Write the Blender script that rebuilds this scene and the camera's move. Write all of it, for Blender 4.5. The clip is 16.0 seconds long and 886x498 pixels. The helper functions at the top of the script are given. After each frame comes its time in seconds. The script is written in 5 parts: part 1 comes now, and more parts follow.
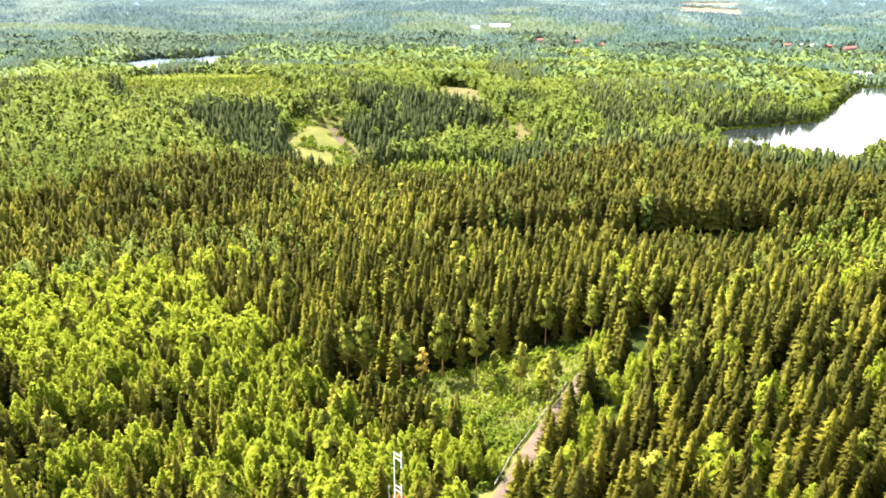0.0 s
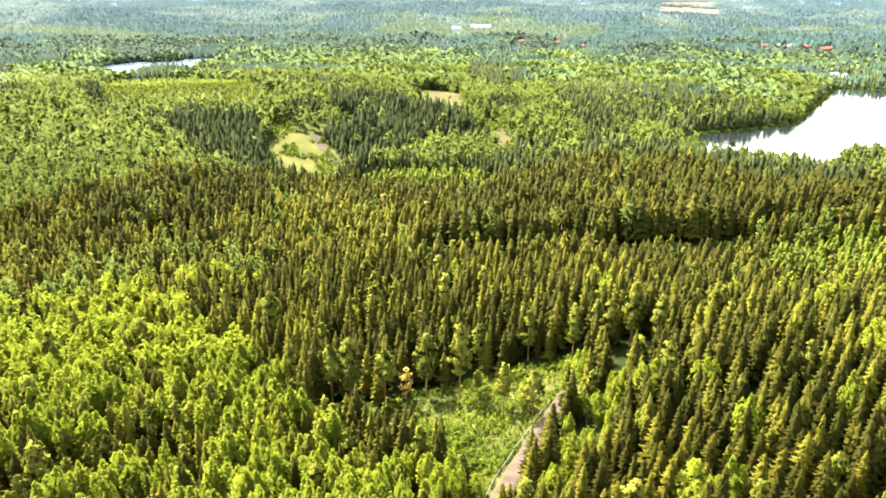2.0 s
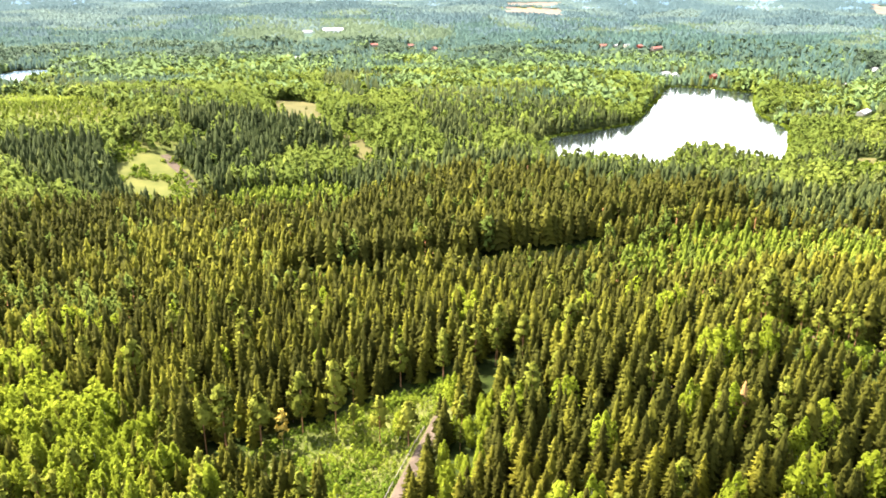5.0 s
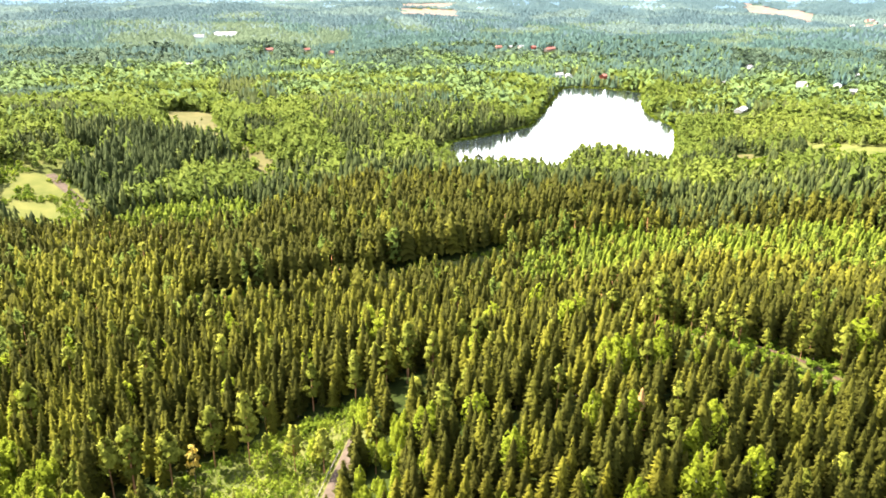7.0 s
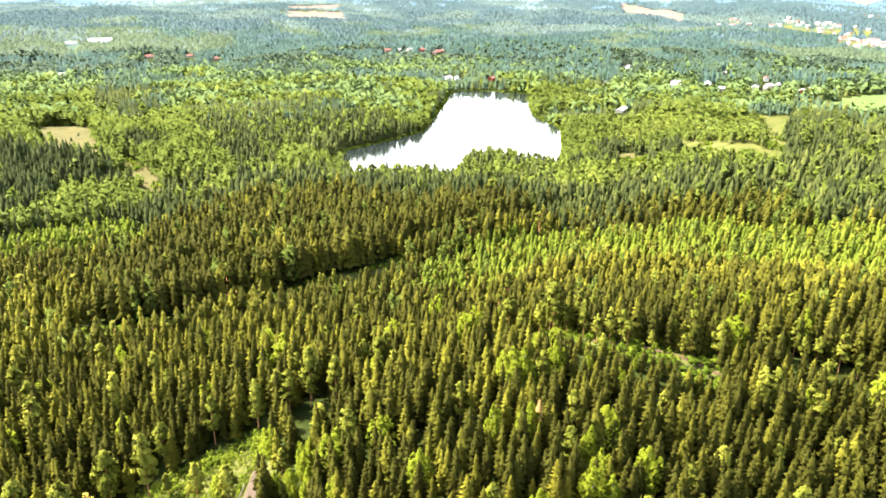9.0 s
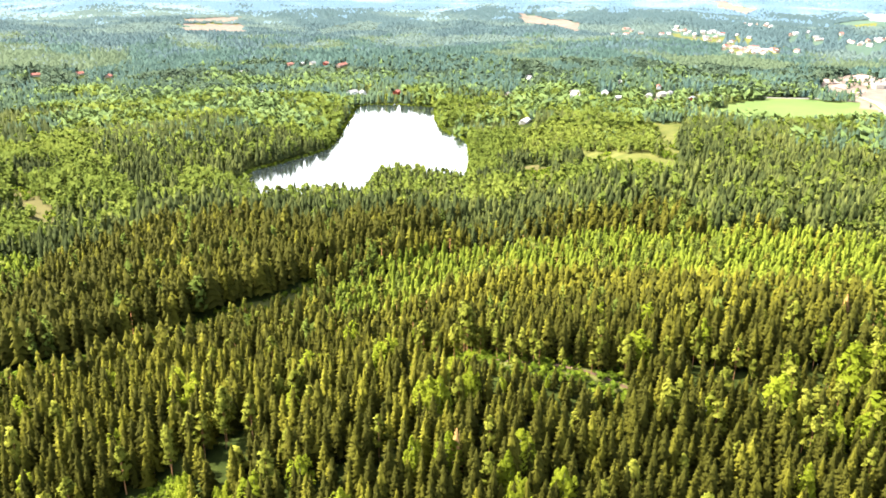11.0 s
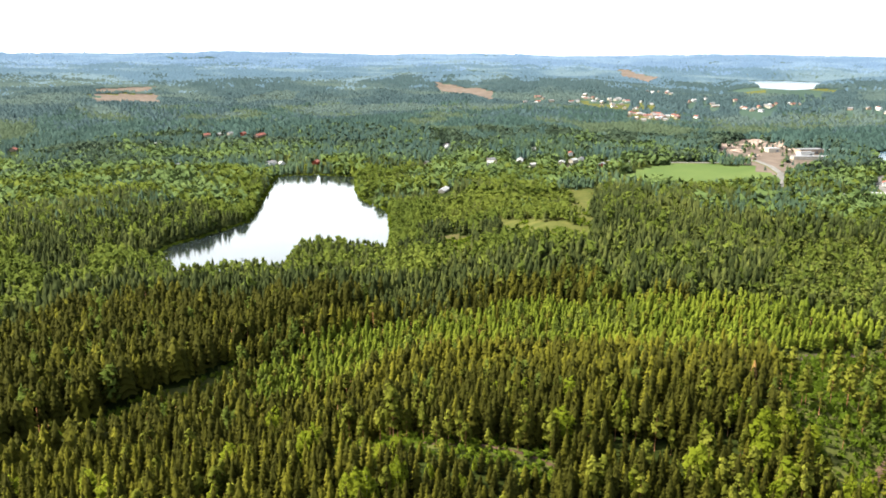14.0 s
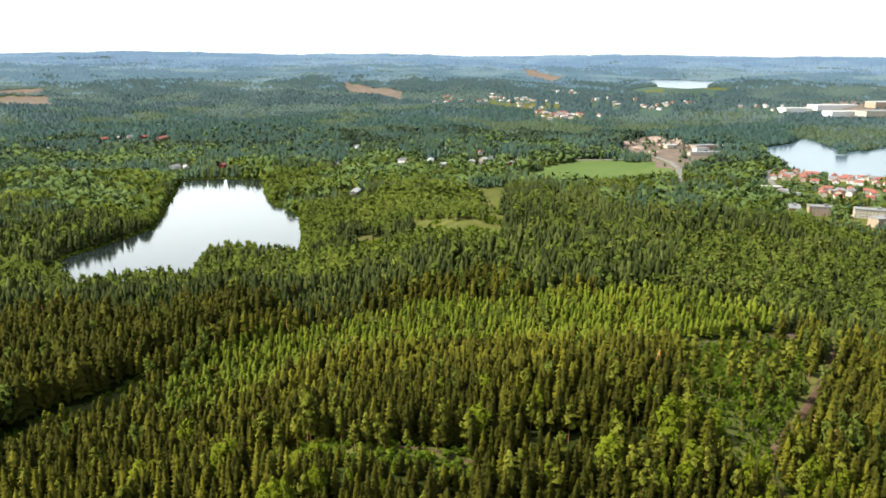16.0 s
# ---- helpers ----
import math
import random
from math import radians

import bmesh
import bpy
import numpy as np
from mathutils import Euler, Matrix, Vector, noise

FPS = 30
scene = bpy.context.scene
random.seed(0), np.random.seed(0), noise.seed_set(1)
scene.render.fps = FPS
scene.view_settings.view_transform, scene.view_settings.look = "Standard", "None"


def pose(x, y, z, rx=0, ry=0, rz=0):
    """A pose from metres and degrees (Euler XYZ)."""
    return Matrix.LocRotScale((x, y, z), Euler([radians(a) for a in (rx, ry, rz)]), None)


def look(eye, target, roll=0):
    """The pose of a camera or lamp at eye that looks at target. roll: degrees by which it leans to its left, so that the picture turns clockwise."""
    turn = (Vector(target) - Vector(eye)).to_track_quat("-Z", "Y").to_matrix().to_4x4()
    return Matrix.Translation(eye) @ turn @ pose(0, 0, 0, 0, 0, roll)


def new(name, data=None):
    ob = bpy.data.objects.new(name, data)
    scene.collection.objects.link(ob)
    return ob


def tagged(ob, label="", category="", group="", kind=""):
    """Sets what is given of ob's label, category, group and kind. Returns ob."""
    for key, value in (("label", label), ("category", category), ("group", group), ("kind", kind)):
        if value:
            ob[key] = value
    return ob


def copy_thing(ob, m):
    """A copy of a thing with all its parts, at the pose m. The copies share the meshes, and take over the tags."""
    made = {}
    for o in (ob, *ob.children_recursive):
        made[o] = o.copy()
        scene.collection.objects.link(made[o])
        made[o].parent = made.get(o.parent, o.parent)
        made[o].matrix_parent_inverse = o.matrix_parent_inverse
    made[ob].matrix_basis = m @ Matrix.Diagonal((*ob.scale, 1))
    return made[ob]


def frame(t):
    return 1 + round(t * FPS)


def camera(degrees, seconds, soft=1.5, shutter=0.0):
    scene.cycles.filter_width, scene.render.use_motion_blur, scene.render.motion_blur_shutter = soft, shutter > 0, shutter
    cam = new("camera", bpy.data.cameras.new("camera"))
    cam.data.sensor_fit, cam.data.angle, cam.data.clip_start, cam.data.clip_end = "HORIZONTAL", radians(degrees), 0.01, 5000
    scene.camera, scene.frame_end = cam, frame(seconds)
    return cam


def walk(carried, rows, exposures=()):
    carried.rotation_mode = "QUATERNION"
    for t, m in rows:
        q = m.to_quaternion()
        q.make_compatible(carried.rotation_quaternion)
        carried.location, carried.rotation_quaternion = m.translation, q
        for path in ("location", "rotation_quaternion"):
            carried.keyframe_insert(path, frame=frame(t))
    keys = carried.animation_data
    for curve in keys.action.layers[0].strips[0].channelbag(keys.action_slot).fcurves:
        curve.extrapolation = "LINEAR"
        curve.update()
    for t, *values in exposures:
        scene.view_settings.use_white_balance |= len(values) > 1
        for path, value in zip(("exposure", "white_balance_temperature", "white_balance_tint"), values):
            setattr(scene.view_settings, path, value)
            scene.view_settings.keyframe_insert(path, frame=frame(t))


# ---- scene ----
EXPOSURES = [(0.0, 3.15, 6500, 10), (7.0, 3.08, 6500, 9), (11.5, 2.85, 6500, 8), (14.2, 1.75, 6450, 5), (16.0, 1.42, 6450, 3)]
cam = camera(61.55, 16.0, soft=1.75)
# seconds, eye x y z, heading (left is plus), pitch, roll
ROWS = [
    (0.0, -0.00, 0.00, 100.00, 0.00, -20.20, -0.31),
    (0.5, -0.01, 0.21, 101.49, 0.01, -20.25, -0.28),
    (1.0, 0.02, 0.37, 103.10, 0.03, -20.28, -0.25),
    (1.5, 0.08, 0.45, 104.86, -0.26, -20.33, -0.24),
    (2.0, 0.13, 0.44, 106.73, -1.38, -20.35, -0.24),
    (2.5, 0.17, 0.31, 108.66, -3.00, -20.39, -0.23),
    (3.0, 0.22, 0.10, 110.64, -4.80, -20.42, -0.25),
    (3.5, 0.26, -0.15, 112.65, -6.62, -20.45, -0.29),
    (4.0, 0.29, -0.40, 114.64, -8.51, -20.46, -0.32),
    (6.5, 0.45, -1.44, 124.21, -17.97, -20.49, -0.36),
    (7.0, 0.52, -1.61, 126.15, -19.91, -20.50, -0.34),
    (7.5, 0.62, -1.75, 128.06, -21.93, -20.48, -0.33),
    (8.0, 0.78, -1.90, 129.91, -24.01, -20.49, -0.32),
    (8.5, 1.00, -2.07, 131.70, -26.09, -20.49, -0.32),
    (9.0, 1.24, -2.22, 133.44, -28.16, -20.50, -0.33),
    (9.5, 1.44, -2.32, 135.24, -30.30, -20.51, -0.30),
    (10.0, 1.59, -2.37, 137.04, -32.51, -20.52, -0.29),
    (12.5, 2.10, -2.27, 145.92, -37.90, -17.80, -0.29),
    (13.0, 2.18, -2.29, 147.23, -39.05, -16.70, -0.28),
    (13.5, 2.22, -2.36, 148.06, -40.23, -15.56, -0.27),
    (14.0, 2.24, -2.48, 148.53, -41.47, -15.03, -0.30),
    (14.5, 2.22, -2.63, 148.76, -42.99, -15.01, -0.28),
    (15.0, 2.17, -2.79, 148.95, -44.75, -14.98, -0.32),
    (15.5, 2.11, -2.94, 149.16, -46.68, -14.99, -0.35),
    (16.0, 2.04, -3.07, 149.39, -48.34, -15.00, -0.39),
]
walk(cam, [(t, pose(x, y, z, 90 + pitch, 0, yaw) @ pose(0, 0, 0, 0, 0, -roll)) for t, x, y, z, yaw, pitch, roll in ROWS],
     exposures=EXPOSURES)

# ---------------------------------------------------------------- light
SUN_ELEVATION, SUN_AZIMUTH = 52.0, 320.0          # azimuth: degrees clockwise from +y
world = bpy.data.worlds.new("sky")
scene.world = world
world.use_nodes = True
wn = world.node_tree
sky = wn.nodes.new("ShaderNodeTexSky")
sky.sky_type, sky.sun_disc = "NISHITA", False
sky.sun_elevation, sky.sun_rotation = radians(SUN_ELEVATION), radians(SUN_AZIMUTH)
sky.altitude, sky.air_density, sky.dust_density, sky.ozone_density = 150, 1.0, 5.0, 1.0
wn.nodes["Background"].inputs["Strength"].default_value = 0.088
# bright haze over the horizon, thin cloud above
veil, way, split, band = (wn.nodes.new(k) for k in ("ShaderNodeMix", "ShaderNodeTexCoord", "ShaderNodeSeparateXYZ", "ShaderNodeValToRGB"))
wn.links.new(way.outputs["Generated"], split.inputs[0])
wn.links.new(split.outputs["Z"], band.inputs["Fac"])
for _ in range(2):
    band.color_ramp.elements.new(0.5)
for element, (place, value) in zip(band.color_ramp.elements, ((0.0, 0.55), (0.2, 0.86), (0.33, 0.52), (0.56, 0.06))):
    element.position, element.color = place, (value, value, value, 1)
veil.data_type = "RGBA"
# the haze is brighter on the sun's side of the sky
toward, span, glow = wn.nodes.new("ShaderNodeVectorMath"), wn.nodes.new("ShaderNodeMapRange"), wn.nodes.new("ShaderNodeVectorMath")
toward.operation, glow.operation = "DOT_PRODUCT", "SCALE"
toward.inputs[1].default_value = (math.sin(radians(SUN_AZIMUTH)), math.cos(radians(SUN_AZIMUTH)), 0)
for socket, value in zip(("From Min", "From Max", "To Min", "To Max"), (-1.0, 1.0, 0.45, 1.1)):
    span.inputs[socket].default_value = value
glow.inputs[0].default_value = (15.5, 15.9, 16.4)
wn.links.new(way.outputs["Generated"], toward.inputs[0])
wn.links.new(toward.outputs["Value"], span.inputs["Value"])
wn.links.new(span.outputs["Result"], glow.inputs["Scale"])
wn.links.new(glow.outputs["Vector"], veil.inputs["B"])
wn.links.new(band.outputs["Color"], veil.inputs["Factor"])
wn.links.new(sky.outputs["Color"], veil.inputs["A"])
wn.links.new(veil.outputs["Result"], wn.nodes["Background"].inputs["Color"])
sun_data = bpy.data.lights.new("sun", "SUN")
sun_data.energy, sun_data.angle, sun_data.color = 4.0, radians(1.0), (1.0, 0.92, 0.78)
sun_way = Vector((math.sin(radians(SUN_AZIMUTH)) * math.cos(radians(SUN_ELEVATION)),
                  math.cos(radians(SUN_AZIMUTH)) * math.cos(radians(SUN_ELEVATION)), math.sin(radians(SUN_ELEVATION))))
sun = new("sun", sun_data)
sun.matrix_world = look(sun_way * 900, (0, 0, 0))


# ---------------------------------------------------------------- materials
# strength of the shade painted into the crowns, lighter at tips and tops
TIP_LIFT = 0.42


def material(name, a, b, scale=0.5, rough=0.8, fine=6.0, bump=0.0, through_light=0.0, vary="noise", third=None, metal=0.0, spread=0.35, shine=0.02):
    """Two colours mixed by noise at two scales, or per tree by the attribute "tint" or the object's random."""
    m = bpy.data.materials.new(name)
    m.use_nodes = True
    n, l = m.node_tree.nodes, m.node_tree.links
    bsdf, out = n["Principled BSDF"], n["Material Output"]
    pos = n.new("ShaderNodeNewGeometry").outputs["Position"]
    big, small = n.new("ShaderNodeTexNoise"), n.new("ShaderNodeTexNoise")
    for tex, s in ((big, scale), (small, fine)):
        tex.inputs["Scale"].default_value, tex.inputs["Detail"].default_value = s, 4
        l.new(pos, tex.inputs["Vector"])
    add = n.new("ShaderNodeMath")
    add.operation = "MULTIPLY_ADD"
    l.new(small.outputs["Fac"], add.inputs[0])
    add.inputs[1].default_value = spread
    fac = n.new("ShaderNodeMath")
    fac.operation = "MULTIPLY_ADD"
    if vary == "tint":
        src = n.new("ShaderNodeAttribute")
        src.attribute_name = "tint"
        socket = src.outputs["Fac"]
    elif vary == "object":
        socket = n.new("ShaderNodeObjectInfo").outputs["Random"]
    else:
        socket = big.outputs["Fac"]
    l.new(socket, fac.inputs[0])
    if vary != "noise":                                  # painted shade: crowns darken towards the axis and the foot
        crown_shade, lift = n.new("ShaderNodeAttribute"), n.new("ShaderNodeMath")
        crown_shade.attribute_name, lift.operation = "tip", "MULTIPLY_ADD"
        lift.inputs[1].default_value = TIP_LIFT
        l.new(crown_shade.outputs["Fac"], lift.inputs[0])
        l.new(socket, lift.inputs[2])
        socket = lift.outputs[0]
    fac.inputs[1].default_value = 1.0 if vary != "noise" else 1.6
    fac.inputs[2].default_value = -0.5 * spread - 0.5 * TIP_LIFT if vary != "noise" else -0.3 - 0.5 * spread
    l.new(fac.outputs[0], add.inputs[2])
    ramp = n.new("ShaderNodeValToRGB")
    ramp.color_ramp.elements[0].color, ramp.color_ramp.elements[1].color = (*a, 1), (*b, 1)
    ramp.color_ramp.elements[0].position, ramp.color_ramp.elements[1].position = 0.1, 0.9
    if third:
        e = ramp.color_ramp.elements.new(0.97)
        e.color = (*third, 1)
    l.new(add.outputs[0], ramp.inputs["Fac"])
    l.new(ramp.outputs["Color"], bsdf.inputs["Base Color"])
    bsdf.inputs["Roughness"].default_value, bsdf.inputs["Metallic"].default_value = rough, metal
    bsdf.inputs["Specular IOR Level"].default_value = shine
    if bump:
        bp = n.new("ShaderNodeBump")
        bp.inputs["Strength"].default_value, bp.inputs["Distance"].default_value = bump, 0.3
        l.new(small.outputs["Fac"], bp.inputs["Height"])
        l.new(bp.outputs["Normal"], bsdf.inputs["Normal"])
    if through_light:
        tr, mix = n.new("ShaderNodeBsdfTranslucent"), n.new("ShaderNodeMixShader")
        l.new(ramp.outputs["Color"], tr.inputs["Color"])
        mix.inputs["Fac"].default_value = through_light
        l.new(bsdf.outputs[0], mix.inputs[1])
        l.new(tr.outputs[0], mix.inputs[2])
        l.new(mix.outputs[0], out.inputs["Surface"])
    return m


SPRUCE = ((0.0255, 0.0260, 0.0040), (0.104, 0.099, 0.0105))
BIRCH = ((0.146, 0.178, 0.014), (0.208, 0.238, 0.021))
PINE = ((0.058, 0.064, 0.009), (0.118, 0.118, 0.017))
M = {}
for key, (ca, cb), thr in (("spruce", SPRUCE, 0.0), ("birch", BIRCH, 0.6), ("pine", PINE, 0.1)):
    if key == "spruce":                                  # single roadside spruces are darkened, since their branches render brighter
        ca, cb = (0.0235, 0.0228, 0.0033), (0.098, 0.090, 0.0088)
    if key == "pine":                                    # the single pines stand free: sunlight is put into their colour
        ca, cb = (0.078, 0.086, 0.011), (0.140, 0.142, 0.019)
    M[key + "_o"] = material(key + "_needles" if key != "birch" else "birch_leaves", ca, cb, 0.4, 0.75, 2.5, 0, thr, "object", spread=0.5)
    M[key] = material(key + "_canopy", *{"spruce": SPRUCE, "birch": BIRCH, "pine": PINE}[key], 0.4, 0.75, 2.5, 0, thr, "tint", spread=0.5)
# stands farther off: same species, with haze put into the colour by distance
M["spruce_v"] = material("light_haze_spruce_canopy", (0.022, 0.029, 0.009), (0.070, 0.079, 0.020), 0.4, 0.75, 2.5, 0, 0.0, "tint", spread=0.5)
M["birch_v"] = material("light_haze_birch_canopy", (0.070, 0.094, 0.017), (0.130, 0.156, 0.028), 0.4, 0.75, 2.5, 0, 0.4, "tint", spread=0.5)
M["pine_v"] = material("light_haze_pine_canopy", (0.050, 0.062, 0.013), (0.104, 0.114, 0.023), 0.4, 0.75, 2.5, 0, 0.1, "tint", spread=0.5)
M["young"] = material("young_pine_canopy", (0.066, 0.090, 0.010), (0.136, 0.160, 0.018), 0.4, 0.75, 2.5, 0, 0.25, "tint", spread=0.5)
M["spruce_h"] = material("hill_haze_spruce_canopy", (0.026, 0.043, 0.026), (0.058, 0.085, 0.046), 0.4, 0.75, 2.5, 0, 0.0, "tint", spread=0.5)
M["birch_h"] = material("hill_haze_birch_canopy", (0.064, 0.096, 0.033), (0.114, 0.156, 0.050), 0.4, 0.75, 2.5, 0, 0.2, "tint", spread=0.5)
M["spruce_f"] = material("far_haze_spruce_canopy", (0.026, 0.047, 0.041), (0.049, 0.079, 0.063), 0.4, 0.75, 2.5, 0, 0.0, "tint", spread=0.5)
M["birch_f"] = material("far_haze_birch_canopy", (0.044, 0.067, 0.044), (0.072, 0.098, 0.058), 0.4, 0.75, 2.5, 0, 0.35, "tint", spread=0.5)
# farthest rings: growing haze painted in as paler, bluer base colours
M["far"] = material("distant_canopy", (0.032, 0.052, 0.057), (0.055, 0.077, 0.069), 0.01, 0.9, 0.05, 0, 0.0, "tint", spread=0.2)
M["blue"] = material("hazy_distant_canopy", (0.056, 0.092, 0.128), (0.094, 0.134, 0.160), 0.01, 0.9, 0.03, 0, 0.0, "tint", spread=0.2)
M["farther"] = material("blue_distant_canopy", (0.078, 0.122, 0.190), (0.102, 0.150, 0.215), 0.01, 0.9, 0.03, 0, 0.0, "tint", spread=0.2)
M["shrub"] = material("young_leaves", (0.060, 0.090, 0.008), (0.158, 0.188, 0.017), 0.3, 0.7, 2.0, 0, 0.4, "tint")
M["dead"] = material("dry_needles", (0.24, 0.13, 0.05), (0.36, 0.21, 0.08), 0.5, 0.9, 3, 0, 0.1)
M["gold"] = material("golden_needles", (0.30, 0.22, 0.04), (0.42, 0.32, 0.07), 0.5, 0.9, 3, 0, 0.1)
M["bark"] = material("spruce_bark", (0.07, 0.050, 0.038), (0.13, 0.095, 0.07), 1.0, 0.95, 12, 0.4)
M["birch_bark"] = material("birch_bark", (0.12, 0.11, 0.10), (0.58, 0.56, 0.52), 2.0, 0.8, 9, 0.2)
M["pine_bark"] = material("pine_bark", (0.16, 0.085, 0.045), (0.34, 0.17, 0.08), 0.6, 0.9, 9, 0.4)
M["floor"] = material("forest_floor", (0.011, 0.017, 0.004), (0.028, 0.036, 0.008), 0.15, 0.95, 1.5, 0.3)
M["grass"] = material("clearing_grass", (0.042, 0.053, 0.013), (0.094, 0.092, 0.028), 0.06, 0.95, 0.8, 0.3)
M["field"] = material("crop_field", (0.054, 0.084, 0.026), (0.084, 0.112, 0.036), 0.02, 0.95, 0.5, 0.2)
M["bog"] = material("dry_bog_grass", (0.048, 0.047, 0.018), (0.084, 0.074, 0.031), 0.03, 0.95, 0.6, 0.2)
M["sand"] = material("bare_sand", (0.078, 0.061, 0.050), (0.140, 0.112, 0.094), 0.05, 0.95, 0.7, 0.3)
# ground under the distant woods, with the bluish haze in its colour
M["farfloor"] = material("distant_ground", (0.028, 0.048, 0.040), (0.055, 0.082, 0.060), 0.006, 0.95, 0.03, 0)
M["gravel"] = material("gravel_road", (0.044, 0.033, 0.025), (0.086, 0.066, 0.051), 0.25, 0.95, 4.0, 0.4)
M["dirt"] = material("reddish_dirt", (0.050, 0.031, 0.021), (0.100, 0.066, 0.045), 0.3, 0.95, 4.0, 0.4)
M["asphalt"] = material("worn_asphalt", (0.10, 0.096, 0.092), (0.16, 0.155, 0.15), 0.1, 0.9, 2.0, 0.2)
M["metal"] = material("galvanised_steel", (0.30, 0.30, 0.30), (0.45, 0.45, 0.44), 1.0, 0.5, 8, 0, metal=0.6, shine=0.5)
M["white"] = material("white_paint", (0.50, 0.49, 0.47), (0.62, 0.61, 0.59), 0.3, 0.6, 5)
M["red_paint"] = material("red_paint", (0.22, 0.045, 0.030), (0.32, 0.075, 0.050), 0.3, 0.6, 5)
M["red_roof"] = material("red_roof_tiles", (0.16, 0.062, 0.050), (0.25, 0.105, 0.088), 0.3, 0.8, 5)
M["grey_roof"] = material("grey_sheet_roof", (0.10, 0.10, 0.105), (0.17, 0.17, 0.175), 0.2, 0.6, 4, shine=0.5)
M["pale_roof"] = material("pale_sheet_roof", (0.22, 0.22, 0.225), (0.34, 0.34, 0.34), 0.2, 0.6, 4, shine=0.5)
M["cream"] = material("cream_wall", (0.34, 0.30, 0.24), (0.43, 0.39, 0.32), 0.3, 0.85, 5)
M["brick"] = material("pale_brick_wall", (0.28, 0.21, 0.16), (0.37, 0.29, 0.22), 0.3, 0.9, 5)
M["glass"] = material("window_glass", (0.03, 0.035, 0.04), (0.05, 0.055, 0.06), 0.3, 0.1, 3, shine=0.5)
M["wood"] = material("grey_planks", (0.10, 0.085, 0.070), (0.20, 0.175, 0.15), 1.0, 0.9, 8)
M["rock"] = material("blasted_rock", (0.16, 0.115, 0.095), (0.30, 0.235, 0.20), 0.08, 0.95, 0.8, 0.4)
water = bpy.data.materials.new("lake_water")
water.use_nodes = True
rippled = bpy.data.materials.new("rippled_water")
rippled.use_nodes = True
rb = rippled.node_tree.nodes["Principled BSDF"]
rb.inputs["Base Color"].default_value, rb.inputs["Roughness"].default_value = (0.05, 0.08, 0.11, 1), 0.22
rb.inputs["Specular IOR Level"].default_value = 0.6
rb.inputs["Specular Tint"].default_value = (0.72, 0.86, 1.0, 1)
M["rippled"] = rippled
wb = water.node_tree.nodes["Principled BSDF"]
wb.inputs["Base Color"].default_value, wb.inputs["Roughness"].default_value = (0.010, 0.014, 0.014, 1), 0.10
wave, wbump = water.node_tree.nodes.new("ShaderNodeTexNoise"), water.node_tree.nodes.new("ShaderNodeBump")
wave.inputs["Scale"].default_value, wave.inputs["Detail"].default_value = 0.6, 3
wbump.inputs["Strength"].default_value, wbump.inputs["Distance"].default_value = 0.35, 0.1
water.node_tree.links.new(water.node_tree.nodes.new("ShaderNodeNewGeometry").outputs["Position"], wave.inputs["Vector"])
water.node_tree.links.new(wave.outputs["Fac"], wbump.inputs["Height"])
water.node_tree.links.new(wbump.outputs["Normal"], wb.inputs["Normal"])
wb.inputs["Specular IOR Level"].default_value = 0.7
M["water"] = water


# ---------------------------------------------------------------- the lie of the land
# x, y, height, radius of the hills and hollows over the base level
HILLS = [
    (20, 70, 37.1, 70), (85, 150, 13.9, 60), (150, 160, 31.3, 70), (285, 120, 32.7, 90),
    (60, 225, 12.9, 60), (-20, 190, 3.7, 60), (-130, 170, 15.5, 90), (0, 300, 5.0, 80),
    (140, 345, -4.6, 70), (235, 300, -2.2, 70), (230, 220, 6.9, 60), (250, 420, -5.5, 90),
    (380, 300, 3.7, 90), (480, 240, 15.4, 90), (470, 400, 16.1, 80), (560, 420, 19.5, 80),
    (330, 600, -3.3, 130), (-60, 520, -13.8, 120), (-200, 450, 12.2, 130), (-340, 660, 26.0, 170),
    (80, 690, 8.7, 110), (-140, 800, 15.2, 150), (540, 620, 10.5, 110), (600, 900, -1.7, 200),
]
BASE = -25.0
# lakes: water level and shoreline
LAKES = {
    "main": (-27.5, [(217, 622), (232, 639), (250, 659), (269, 665), (308, 681), (353, 703), (372, 732), (420, 797), (460, 855), (493, 907), (518, 937), (538, 937), (573, 914), (604, 868), (550, 789), (522, 738), (504, 694),
                     (503, 668), (489, 637), (464, 604), (393, 510), (385, 528), (369, 557), (359, 577), (340, 572), (317, 557), (295, 523), (288, 521), (270, 550), (246, 557), (223, 565)]),
    "village": (-27, [(1460, 489), (1568, 467), (1690, 482), (1653, 449), (1557, 391), (1507, 349), (1555, 323), (1633, 313), (1732, 263), (1245, 182), (1204, 225), (1188, 271), (1194, 334), (1272, 402)]),
    "west": (-26, [(-471, 1094), (-480, 1162), (-449, 1207), (-397, 1210), (-387, 1247), (-340, 1267), (-310, 1110), (-332, 1068), (-366, 1082), (-388, 1072), (-398, 994)]),
    "far": (28, [(3018, 1536), (3170, 1456), (3163, 1275), (2882, 1169), (2591, 1075), (2459, 1086), (2496, 1205), (2725, 1358)]),
}
